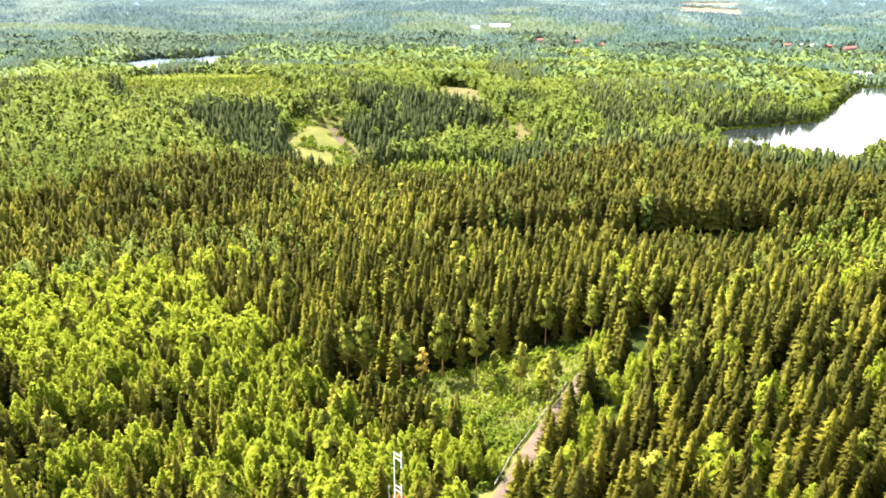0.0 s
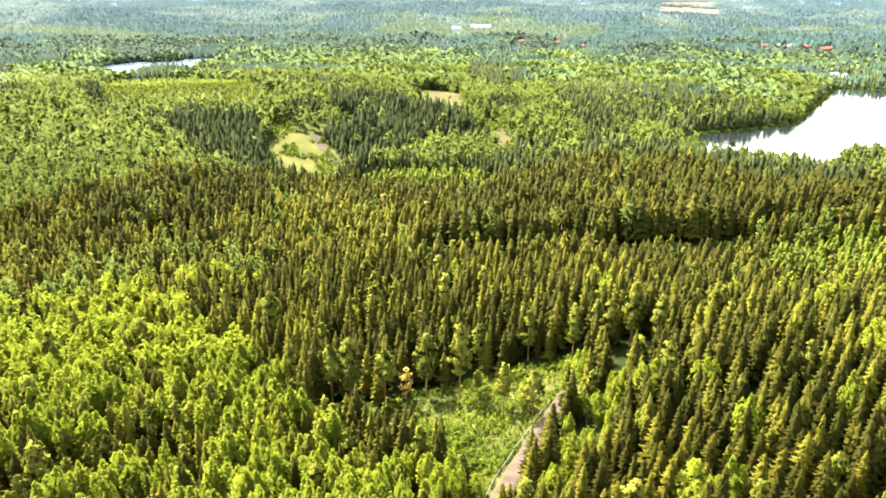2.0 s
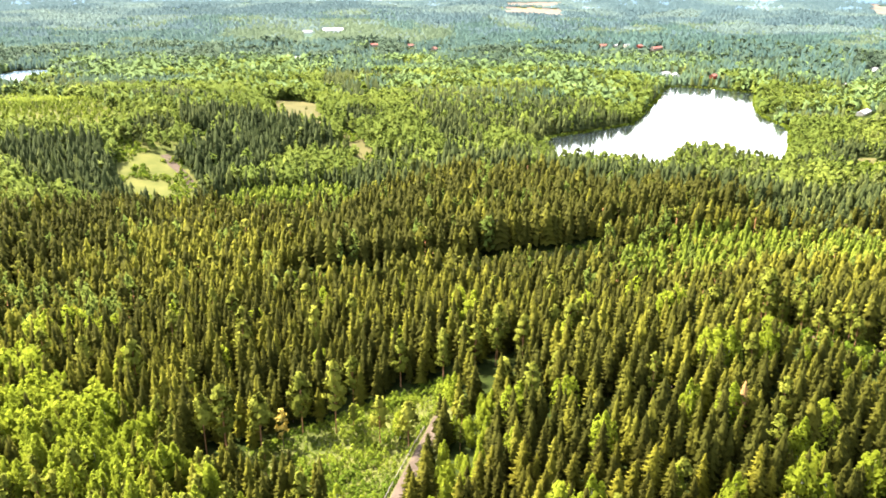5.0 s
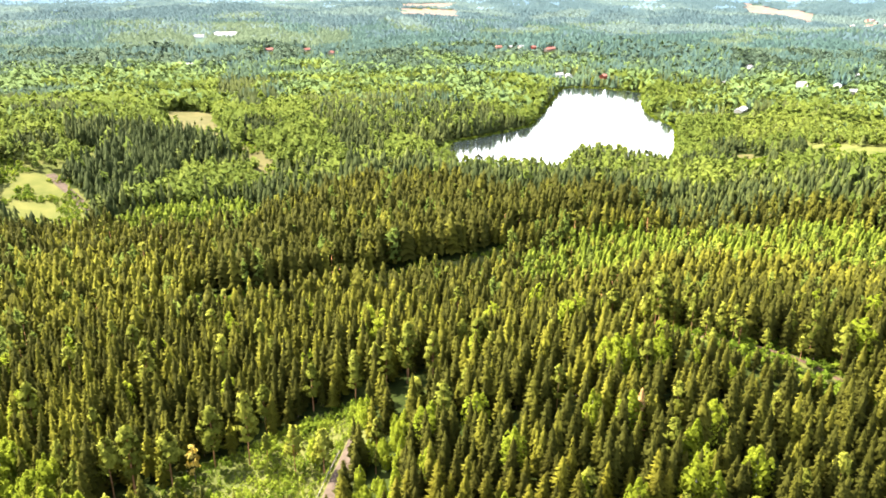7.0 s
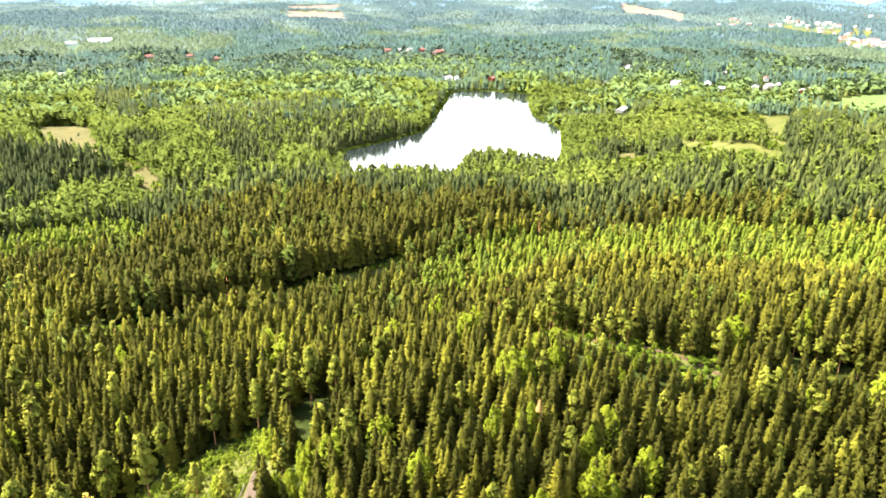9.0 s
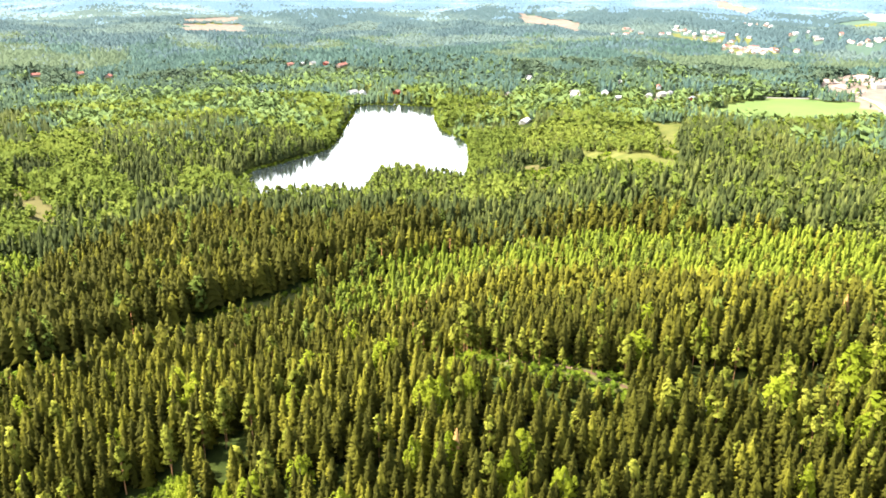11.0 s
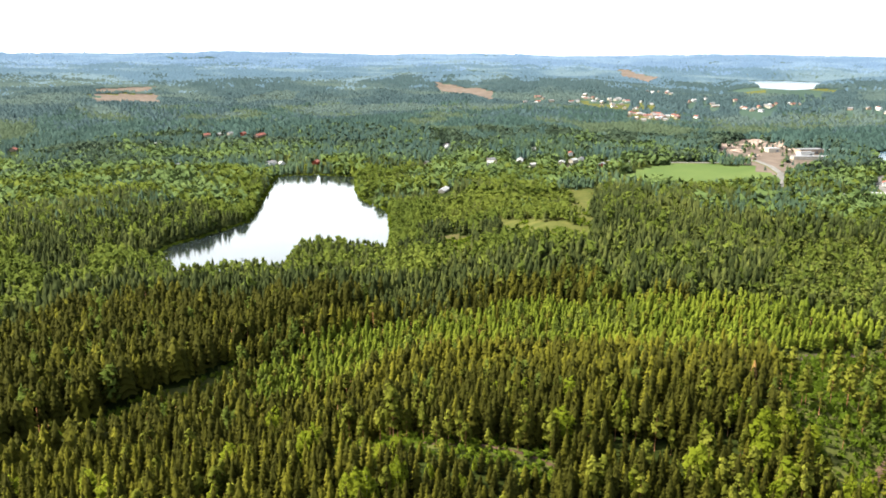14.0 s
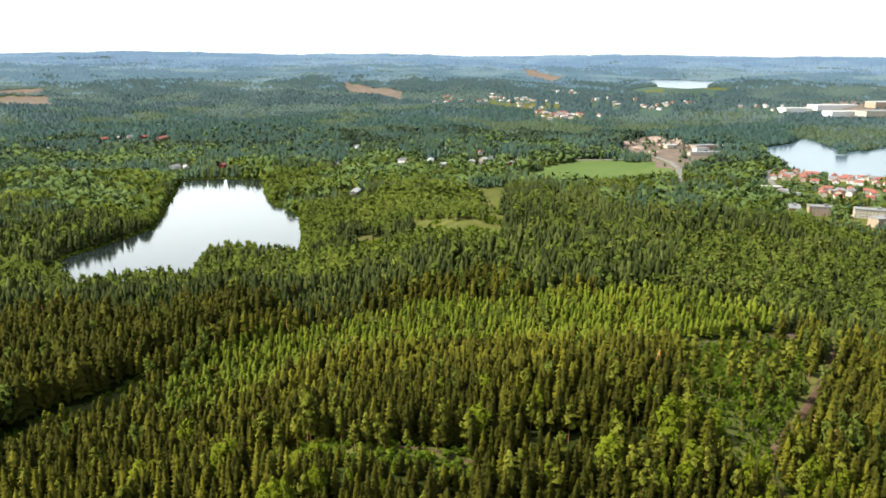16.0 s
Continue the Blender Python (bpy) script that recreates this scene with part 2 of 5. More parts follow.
# roads and paths: half width, points
ROADS = {
    "gravel_road": (2.1, [(2, 92), (8, 110), (13.9, 127.6), (18.4, 142), (24.7, 155.8), (32.4, 170), (37, 177.6), (40, 183)]),
    "clearing_path": (3.4, [(-95, 625), (-86, 603), (-76, 584), (-70, 568), (-66, 548)]),
    "forest_track": (1.6, [(252, 55), (259, 64), (264, 68), (268, 72), (282, 72), (306, 74), (337, 77), (392, 86), (431, 92), (450, 93), (490, 108)]),
    "turning_place": (3.0, [(390, 159), (416, 151), (442, 137), (463, 128), (472, 121), (500, 112)]),
    "ridge_path": (1.0, [(146, 232), (150, 222), (153, 204), (160, 180), (170, 167), (180, 155), (183, 143)]),
    "village_road": (5.0, [(940, 405), (996, 439), (1086, 479), (1140, 520), (1178, 564), (1150, 582), (1110, 592), (1050, 650), (980, 740)]),
    "estate_road": (4.5, [(960, 285), (1016, 311), (1086, 346), (1154, 373), (1190, 372)]),
}


# single trees that stand out: x, y, height, width
LONE_PINES = [(-22, 190.3, 22, 1.0), (-27.6, 190.6, 20.2, 0.9), (9.8, 190.7, 23.5, 0.85), (21.5, 179.4, 14.8, 1.0), (0, 194.6, 20, 1.05), (28.6, 172.5, 14.7, 1.1), (-12, 189.3, 18.3, 1.2), (45, 203, 16.3, 0.9), (32, 207.3, 16.5, 1.1),
]
MORE_PINES = [
    (150, 224, 12.2, 0.87), (149, 209, 14.1, 0.96), (157, 209, 15.6, 0.91), (165, 213, 23.2, 0.98), (164, 207, 14.1, 0.99), (163, 200, 13.1, 0.82), (163, 190, 12.7, 0.80), (159, 178, 11.1, 1.05),
    (163, 176, 13.0, 0.88), (165, 172, 13.3, 0.87), (164, 168, 10.6, 1.10), (170, 163, 8.4, 0.94), (178, 156, 9.4, 1.05), (209, 149, 12.5, 0.94), (212, 145, 10.6, 0.99), (219, 144, 16.0, 0.85),
    (219, 140, 11.4, 0.99), (222, 137, 11.9, 1.06), (224, 130, 16.5, 0.96), (227, 125, 10.6, 1.02), (253, 117, 12.1, 1.00), (244, 107, 10.6, 0.82), (335, 134, 13.3, 1.03), (324, 125, 18.4, 0.98),
]
RIDGE_PINES = [
    (385, 134, 14.7, 0.89), (315, 104, 18.0, 0.81), (326, 101, 18.0, 1.06), (344, 105, 18.0, 0.94), (347, 91, 18.0, 1.02), (352, 97, 18.0, 1.06), (397, 92, 19.0, 1.01), (406, 105, 18.0, 1.08),
    (302, 109, 13.1, 0.92), (298, 109, 15.6, 1.04), (282, 86, 13.3, 0.93), (301, 86, 11.3, 1.08), (395, 130, 16.4, 1.06), (116, 350, 11.9, 0.83), (146, 357, 9.2, 0.84), (123, 348, 13.5, 0.87),
    (158, 232, 17.4, 1.09), (158, 202, 22.2, 0.93), (85, 212, 15.3, 0.99), (94, 213, 15.5, 0.89), (111, 227, 14.2, 0.95), (63, 205, 17.4, 0.92), (70, 199, 17.5, 0.91), (46, 207, 16.1, 0.98),
    (56, 205, 16.3, 0.98),
]

# houses: x, y, turn, length, width, wall height, storeys, wall, roof
HOUSES = [
    (941, 690, 30, 16, 9, 4.0, 1, "red_paint", "grey_roof"), (900, 719, 20, 13, 8, 3.2, 1, "brick", "grey_roof"), (600, 673, 35, 26, 8, 3.0, 1, "cream", "pale_roof"),
    (560, 1030, 10, 15, 9, 4.0, 1, "white", "grey_roof"), (574, 1022, 80, 10, 8, 3.0, 1, "white", "pale_roof"), (619, 995, 30, 11, 8, 4.0, 1, "red_paint", "red_roof"), (628, 1411, 10, 14, 9, 3.2, 1, "brick", "red_roof"),
    (653, 1404, 20, 12, 8, 3.2, 1, "cream", "pale_roof"), (672, 1400, 15, 12, 9, 3.2, 1, "cream", "grey_roof"), (690, 1380, 40, 16, 9, 3.2, 1, "red_paint", "red_roof"),
    (700, 1329, 35, 34, 10, 4.0, 1, "brick", "red_roof"), (500, 1344, 0, 40, 12, 3.5, 1, "cream", "pale_roof"), (440, 1098, 50, 11, 8, 3.2, 1, "red_paint", "grey_roof"),
    (878, 804, 40, 30, 9, 3.2, 1, "cream", "pale_roof"), (900, 1006, 20, 13, 8, 3.2, 1, "white", "grey_roof"), (888, 989, 60, 12, 8, 3.2, 1, "white", "pale_roof"), (752, 886, 30, 12, 8, 3.0, 1, "brick", "grey_roof"),
    (989, 874, 30, 12, 8, 3.0, 1, "white", "pale_roof"), (966, 751, 30, 13, 8, 3.2, 1, "white", "grey_roof"), (813, 253, 30, 9, 6, 4.5, 1, "white", "pale_roof"),
    (127, 1771, 0, 46, 16, 5.0, 1, "white", "pale_roof"), (70, 1766, 0, 20, 10, 4.0, 1, "white", "grey_roof"), (33, 1324, 20, 12, 8, 3.2, 1, "white", "pale_roof"), (185, 1490, 10, 14, 9, 3.2, 1, "cream", "red_roof"), (255, 1480, 30, 13, 9, 3.2, 1, "cream", "red_roof"), (290, 1420, 60, 13, 9, 3.2, 1, "brick", "red_roof"),
]
# the housing estate: rows of red-roofed houses
estate = random.Random(4)
for ox, oy, nx, ny in ((1168, 356, 4, 9), (1052, 262, 3, 9), (985, 348, 2, 4)):
    for i in range(nx):
        for j in range(ny):
            ex, ey = ox - 25 * i + 5 * j + estate.uniform(-7, 7), oy - 16.5 * j - 6 * i + estate.uniform(-6, 6)
            if estate.random() < 0.12:
                continue
            HOUSES.append((ex, ey, 15 + estate.choice((0, 90)) + estate.uniform(-12, 12), estate.uniform(9, 13.5), estate.uniform(7, 8.5), 3.2 if estate.random() < 0.6 else 5.0, 1,
                           estate.choice(("white", "cream", "cream", "white", "brick")), "grey_roof" if (oy == 348 and j != 1) or estate.random() < 0.12 else "red_roof"))
# far town: small pale houses
for tx, ty, count in ((1913, 1480, 6), (1943, 1413, 8), (1908, 1324, 6), (1621, 1097, 9), (1732, 1118, 9), (1749, 1084, 9), (2264, 1421, 6), (2067, 1137, 5), (2056, 1003, 6), (2141, 1001, 5), (1798, 1582, 6), (2181, 732, 5), (938, 760, 2), (852, 780, 2)):
    for j in range(count + count // 2):
        HOUSES.append((tx + estate.uniform(-75, 75), ty + estate.uniform(-60, 60), estate.uniform(0, 180), estate.uniform(9, 15), estate.uniform(7, 10), estate.uniform(3.2, 5), 1,
                       estate.choice(("white", "cream", "brick")), estate.choice(("pale_roof", "grey_roof", "grey_roof", "red_roof"))))
# long blocks and halls
BLOCKS = [(862, 243, 20, 26, 12, 9.5, 3, "brick", "grey_roof"), (884, 222, -62, 26, 12, 9.5, 3, "brick", "grey_roof"), (905, 176, -70, 34, 13, 9.5, 3, "cream", "grey_roof"), (868, 158, -30, 24, 13, 9.0, 3, "brick", "grey_roof"),
          (1040, 240, -55, 30, 10, 4.0, 1, "brick", "grey_roof"), (975, 288, -58, 34, 9, 3.5, 1, "white", "grey_roof"), (1010, 318, -58, 26, 9, 3.5, 1, "brick", "pale_roof"),
          (2132, 632, -40, 90, 40, 11, 1, "white", "pale_roof"), (2190, 560, -40, 120, 45, 12, 1, "white", "pale_roof"), (2090, 500, -40, 110, 40, 11, 1, "white", "pale_roof"), (2080, 430, -40, 90, 40, 12, 1, "cream", "grey_roof"), (2215, 450, -40, 70, 40, 14, 1, "brick", "pale_roof"),
          (1330, 545, -30, 44, 16, 7, 1, "brick", "grey_roof"), (1375, 521, -30, 50, 18, 6, 1, "brick", "grey_roof"), (1294, 535, -30, 26, 12, 6, 1, "white", "grey_roof"), (1259, 512, -40, 60, 12, 5, 1, "cream", "grey_roof"), (1290, 590, -30, 22, 12, 6, 1, "cream", "pale_roof")]
KEEP_CLEAR = []
for hx, hy, _turn, hl, hw, *_ in HOUSES + BLOCKS:                  # trees left out towards the camera, to keep the houses in view
    away = math.hypot(hx, hy)
    KEEP_CLEAR.append((hx, hy, hl * 0.5 + 3))
    if len(KEEP_CLEAR) < 1400 and away > 900 and hl < 40:
        KEEP_CLEAR += [(hx - hx / away * q, hy - hy / away * q, 8 + hl * 0.2) for q in ((13, 24) if away < 1400 and hx > 930 and hy < 420 else (16, 30, 46, 62) if away < 1400 else (16, 30, 46, 62, 80, 100, 120))]
    else:
        KEEP_CLEAR.append((hx - hx / away * 10, hy - hy / away * 10, hl * 0.4))
KEEP_CLEAR += [(30, 190, 3)]
RIDGE_STRIP = [(141, 224), (145, 217), (147, 200), (154, 176), (164, 162), (174, 150), (177, 140)]      # open ground before the ridge path
for px, py, ph, _w in LONE_PINES + MORE_PINES + RIDGE_PINES:        # no trees round the single pines and on their camera side
    away = math.hypot(px, py)
    KEEP_CLEAR += [(px, py, 3.2), (px - px / away * 6, py - py / away * 6, 3.6), (px - px / away * 12, py - py / away * 12, 3.4)]
ISLANDS = [(1457, 345, 22, 7), (1648, 426, 26, 9), (1600, 352, 30, 9)]


def inside(poly, x, y):
    hit = np.zeros(np.shape(x), bool)
    p = np.array(poly, float)
    for (x0, y0), (x1, y1) in zip(p, np.roll(p, -1, 0)):
        if y0 != y1:
            hit ^= ((y0 > y) != (y1 > y)) & (x < (x1 - x0) * (y - y0) / (y1 - y0) + x0)
    return hit


def off_line(points, x, y):
    """Distance to a polyline."""
    best = np.full(np.shape(x), 1e9)
    for (x0, y0), (x1, y1) in zip(points, points[1:]):
        dx, dy = x1 - x0, y1 - y0
        k = np.clip(((x - x0) * dx + (y - y0) * dy) / (dx * dx + dy * dy), 0, 1)
        best = np.minimum(best, np.hypot(x - x0 - k * dx, y - y0 - k * dy))
    return best


def lattice(ix, iy, seed):
    h = (ix.astype(np.int64) * 374761393 + iy.astype(np.int64) * 668265263 + seed * 1442695041) & 0x7FFFFFFF
    h = ((h ^ (h >> 13)) * 1274126177) & 0x7FFFFFFF
    return ((h ^ (h >> 16)) & 0xFFFF) / 65535.0


def patches(x, y, size, seed=0):
    """Smooth value noise, 0 to 1."""
    x, y = np.asarray(x, float) / size, np.asarray(y, float) / size
    ix, iy = np.floor(x), np.floor(y)
    fx, fy = x - ix, y - iy
    fx, fy = fx * fx * (3 - 2 * fx), fy * fy * (3 - 2 * fy)
    a, b = lattice(ix, iy, seed), lattice(ix + 1, iy, seed)
    c, d = lattice(ix, iy + 1, seed), lattice(ix + 1, iy + 1, seed)
    return (a * (1 - fx) + b * fx) * (1 - fy) + (c * (1 - fx) + d * fx) * fy


def land(x, y):
    """Height of the ground, without the lake beds."""
    x, y = np.asarray(x, float), np.asarray(y, float)
    z = np.full(np.broadcast(x, y).shape, BASE)
    for cx, cy, a, r in HILLS:
        z = z + a * np.exp(-((x - cx) ** 2 + (y - cy) ** 2) / r ** 2)
    d = np.hypot(x, y)
    far = np.clip((d - 1150) / 3650, 0, 1)
    roll = np.sin(x / 310 + 1.3 + 0.7 * np.sin(y / 420)) * np.cos(y / 350 + 0.4) + 0.6 * np.sin((x + y) / 190) * np.sin((x - 1.3 * y) / 270 + 2)
    return z + (roll * 17 + 9 * np.sin(x / 97 + 2 * np.sin(y / 160)) * np.sin(y / 128 + 1)) * np.clip((d - 1250) / 900, 0, 1) * (1 - 0.55 * far) + 137 * far ** 1.5


def ground_z(x, y):
    z = land(x, y)
    for level, shore in LAKES.values():
        px, py = [p[0] for p in shore], [p[1] for p in shore]
        close = (x > min(px) - 150) & (x < max(px) + 150) & (y > min(py) - 150) & (y < max(py) + 150)
        if not np.any(close):
            continue
        wet = inside(shore, x, y)
        rim = off_line(shore + shore[:1], x, y)
        lift = level + 0.3 + 0.035 * rim
        near = np.clip(1 - rim / 140.0, 0, 1) * close if level < 0 else np.clip((140 - rim) / 125, 0, 1) * close
        z = np.where(close & ~wet, np.maximum(z * (1 - near) + near * lift, np.minimum(lift, level + 1.5) if level < 0 else -99.0), z)
        z = np.where(wet, level - np.minimum(0.25 * rim, 4.0) - 0.05, z)
    for ix, iy, r, h in ISLANDS:
        z = np.maximum(z, LAKES["village"][0] - 5 + (5 + h * 0.25) * np.exp(-(((x - ix) / r) ** 2 + ((y - iy) / (r * 0.5)) ** 2) ** 2))
    return z


def mesh_object(name, verts, faces, mats, face_mat=None, tint=None, smooth=False, normals=None, tip=None):
    """A mesh from arrays: faces all triangles or all quads."""
    verts, faces = np.asarray(verts, np.float32), np.asarray(faces, np.int32)
    me = bpy.data.meshes.new(name)
    k = faces.shape[1]
    me.vertices.add(len(verts))
    me.vertices.foreach_set("co", verts.ravel())
    me.loops.add(faces.size)
    me.loops.foreach_set("vertex_index", faces.ravel())
    me.polygons.add(len(faces))
    me.polygons.foreach_set("loop_start", np.arange(0, faces.size, k, dtype=np.int32))
    if face_mat is not None:
        me.polygons.foreach_set("material_index", np.asarray(face_mat, np.int32))
    me.polygons.foreach_set("use_smooth", np.full(len(faces), smooth or normals is not None))
    for m in mats:
        me.materials.append(m)
    if tint is not None:
        me.attributes.new("tint", "FLOAT", "POINT").data.foreach_set("value", np.asarray(tint, np.float32))
    if tip is not None:
        me.attributes.new("tip", "FLOAT", "POINT").data.foreach_set("value", np.asarray(tip, np.float32))
    me.update(calc_edges=True)
    me.validate()
    if normals is not None:
        me.normals_split_custom_set_from_vertices(np.asarray(normals, np.float32))
    return me


# stands: outline, share of spruce, birch, pine, height, how full, ground
STANDS = [
    ('right_near', [(36, 157), (52, 177), (67, 171), (83, 159), (102, 154), (151, 162), (135, 111), (69, 92), (12, 85), (18, 107)], 0.89, 0.06, 0.05, 15, 0.88, 0),
    ('ridge_front', [(146, 232), (150, 222), (153, 204), (160, 180), (180, 155), (183, 143), (155, 121), (153, 132), (133, 149), (127, 169), (127, 188), (124, 197)], 0.78, 0.1, 0.12, 7.5, 0.97, 0),
    ('dark_edge', [(10, 346), (23, 343), (51, 342), (71, 349), (107, 361), (133, 362), (160, 365), (175, 377), (213, 385), (265, 385), (334, 405), (279, 439), (188, 511), (129, 557), (60, 420), (10, 380)], 0.95, 0.03, 0.02, 21, 1.0, 0),
    ('light_band', [(176, 350), (193, 357), (223, 365), (246, 369), (280, 351), (307, 338), (365, 311), (385, 288), (420, 257), (447, 229), (487, 215), (580, 239), (657, 284), (719, 238), (709, 175), (696, 119), (576, 94), (552, 113), (510, 119), (457, 137), (415, 145), (380, 157), (353, 168), (316, 174), (326, 211), (304, 233), (299, 260), (281, 281), (259, 305), (227, 304), (192, 295), (164, 300), (152, 316)], 0.06, 0.84, 0.1, 12, 1.0, 0),
    ('olive_right', [(227, 129), (267, 104), (257, 82), (347, 71), (268, 49), (176, 117)], 0.68, 0.1, 0.22, 16, 0.95, 0),
    ('glade', [(393, 164), (430, 147), (467, 122), (439, 103), (380, 90), (316, 78), (258, 70), (253, 78), (263, 97), (292, 115)], 0.1, 0.35, 0.55, 12, 0.12, 1),
    ('dark_spit', [(859, 636), (796, 498), (822, 449), (848, 387), (784, 292), (785, 223), (710, 190), (697, 231), (634, 274), (546, 225), (472, 209), (436, 223), (410, 251), (376, 281), (367, 324), (352, 352), (406, 394), (431, 375), (467, 350), (534, 396)], 0.84, 0.12, 0.04, 17.5, 0.97, 0),
    ('birch_e', [(608, 574), (722, 579), (505, 400), (501, 437), (535, 513), (470, 518), (523, 613), (601, 623)], 0.12, 0.83, 0.05, 9, 0.85, 1),
    ('clear_e', [(750, 601), (776, 574), (541, 401), (480, 352), (450, 385), (458, 446), (538, 517), (501, 437), (505, 401)], 0.3, 0.5, 0.2, 5, 0.04, 1),
    ('birch_lake', [(319, 559), (339, 571), (357, 574), (380, 521), (383, 497), (387, 447), (361, 410), (324, 446), (313, 482), (291, 516)], 0.15, 0.82, 0.03, 14, 0.98, 0),
    ('birch_left', [(-178, 278), (-136, 276), (-108, 234), (-83, 231), (-50, 209), (-29, 186), (-24, 170), (-11, 149), (7, 133), (9, 104), (-44, 125), (-92, 128)], 0.24, 0.68, 0.08, 14, 0.96, 0),
    ('mixed_left', [(-121, 180), (-96, 170), (-77, 182), (-61, 169), (-57, 144), (-55, 126), (-92, 126)], 0.45, 0.35, 0.2, 13, 0.96, 0),
    ('birch_hill', [(-322, 541), (-338, 621), (-299, 650), (-247, 568), (-193, 570), (-168, 517), (-136, 497), (-105, 476), (-115, 428), (-149, 422), (-186, 408), (-210, 368), (-218, 352)], 0.1, 0.86, 0.04, 14, 0.97, 0),
    ('yellow_hill', [(-395, 917), (-386, 956), (-303, 986), (-207, 845), (-155, 759), (-127, 707), (-162, 667), (-207, 663), (-237, 646), (-274, 650)], 0.05, 0.9, 0.05, 5, 0.95, 1),
    ('dark_g1', [(-202, 598), (-188, 615), (-142, 621), (-124, 570), (-113, 521), (-115, 500), (-140, 505), (-167, 545), (-189, 567)], 0.96, 0.02, 0.02, 19, 0.98, 0),
    ('dark_g2', [(-79, 598), (-65, 665), (-54, 652), (-37, 693), (-6, 691), (30, 673), (40, 638), (41, 620), (3, 607), (-15, 586), (-32, 559), (-49, 532), (-61, 546), (-66, 575)], 0.95, 0.03, 0.02, 18, 0.98, 0),
    ('plantation', [(-49, 503), (-31, 533), (2, 538), (42, 517), (53, 473), (37, 457), (1, 461), (-35, 469)], 0.05, 0.9, 0.05, 8, 1.0, 0),
    ('clear_path', [(-136, 640), (-130, 656), (-92, 634), (-84, 632), (-76, 584), (-60, 548), (-56, 500), (-78, 496), (-104, 502), (-114, 532)], 0.4, 0.4, 0.2, 4, 0.02, 1),
    ('clear_s', [(43, 667), (57, 667), (76, 631), (74, 560), (54, 570)], 0.4, 0.4, 0.2, 6, 0.04, 3),
    ('clear_n', [(-87, 697), (-81, 717), (-63, 710), (-58, 657), (-78, 642)], 0.3, 0.5, 0.2, 5, 0.04, 1),
    ('bog', [(-20, 817), (6, 874), (44, 837), (36, 690), (5, 695)], 0.5, 0.2, 0.3, 5, 0.02, 3),
    ('young', [(-30, 187), (-15, 192), (1, 198), (20, 201), (48, 203), (44, 191), (37, 178), (23, 156), (13, 128), (8, 129), (3, 165), (-13, 180)], 0.1, 0.6, 0.3, 8, 0.02, 1),
    ('birch_mid', [(-11, 153), (7, 145), (12, 132), (9, 104), (-8, 112)], 0.12, 0.8, 0.08, 11, 0.95, 0),
    ('thin_pines', [(-137, 652), (-95, 671), (-83, 649), (-85, 630), (-108, 630), (-133, 640)], 0.1, 0.3, 0.6, 12, 0.45, 1),
    ('dark_strip', [(-93, 723), (-71, 744), (-22, 737), (-20, 700), (-67, 686), (-90, 697)], 0.95, 0.05, 0, 16, 0.98, 0),
    ('dark_blob', [(58, 835), (83, 931), (123, 967), (114, 887), (72, 799)], 0.95, 0.05, 0, 18, 0.98, 0),
    ('dark_band', [(122, 737), (175, 859), (243, 886), (291, 841), (275, 753), (240, 672), (185, 648), (155, 678)], 0.82, 0.18, 0, 17, 0.98, 0),
    ('cut_strip', [(0, 346), (23, 343), (51, 342), (71, 349), (107, 361), (133, 362), (160, 365), (175, 377), (177, 357), (146, 343), (119, 336), (101, 334), (77, 326), (52, 316), (22, 312), (0, 314)], 0.3, 0.5, 0.2, 4, 0.05, 1),
    ('clear_w', [(442, 512), (469, 510), (461, 473), (414, 424), (405, 455)], 0.3, 0.4, 0.3, 5, 0.04, 3),
    ('old_left', [(234, 759), (282, 904), (329, 855), (305, 743), (310, 692), (288, 672), (265, 670), (255, 709), (221, 669), (207, 679)], 0.85, 0.15, 0, 16, 0.98, 0),
    ('dark_hill', [(1119, 2630), (1244, 2768), (1387, 2754), (1270, 2439), (1189, 2444)], 1, 0, 0, 20, 1, 0),
    ('light_c', [(796, 1732), (930, 1830), (921, 1671), (804, 1587)], 0.05, 0.95, 0, 8, 0.98, 0),
    ('light_d', [(1010, 1373), (1230, 1396), (1148, 1262), (991, 1232)], 0.05, 0.95, 0, 8, 0.98, 0),
    ('light_e', [(1314, 1063), (1489, 1008), (1471, 817), (1277, 795), (1234, 945)], 0.1, 0.9, 0, 10, 0.98, 0),
    ('old_a', [(671, 1270), (788, 1459), (921, 1413), (1060, 1398), (974, 1140), (896, 1049), (765, 1124)], 0.85, 0.15, 0, 16, 0.98, 0),
    ('old_b', [(636, 894), (733, 1048), (866, 1076), (860, 974), (689, 802)], 0.85, 0.15, 0, 17, 0.98, 0),
    ('old_c', [(867, 886), (1070, 985), (1106, 887), (998, 787), (877, 782)], 0.85, 0.15, 0, 16, 0.98, 0),
    ('old_d', [(1339, 622), (1512, 692), (1774, 609), (1571, 429), (1385, 384), (1298, 449)], 0.8, 0.2, 0, 16, 0.98, 0),
    ('meadow', [(422, 856), (442, 873), (419, 820), (400, 806)], 0, 0, 0, 1, 0, 1),
    ('lake_front', [(190, 610), (223, 568), (246, 560), (270, 553), (288, 524), (295, 526), (317, 560), (340, 575), (359, 580), (369, 560), (385, 531), (395, 512), (346, 449), (254, 458), (238, 484), (196, 497), (167, 547)], 0.55, 0.42, 0.03, 10.5, 0.98, 0),
    ('mixed_pale', [(-143, 309), (-128, 326), (-73, 333), (-63, 308), (-69, 276), (-95, 272), (-127, 270)], 0.5, 0.42, 0.08, 14, 0.98, 0),
    ('dark_left', [(-186, 394), (-161, 429), (-117, 462), (-84, 469), (-71, 429), (-96, 368), (-122, 350), (-163, 338)], 0.93, 0.04, 0.03, 17, 0.98, 0),
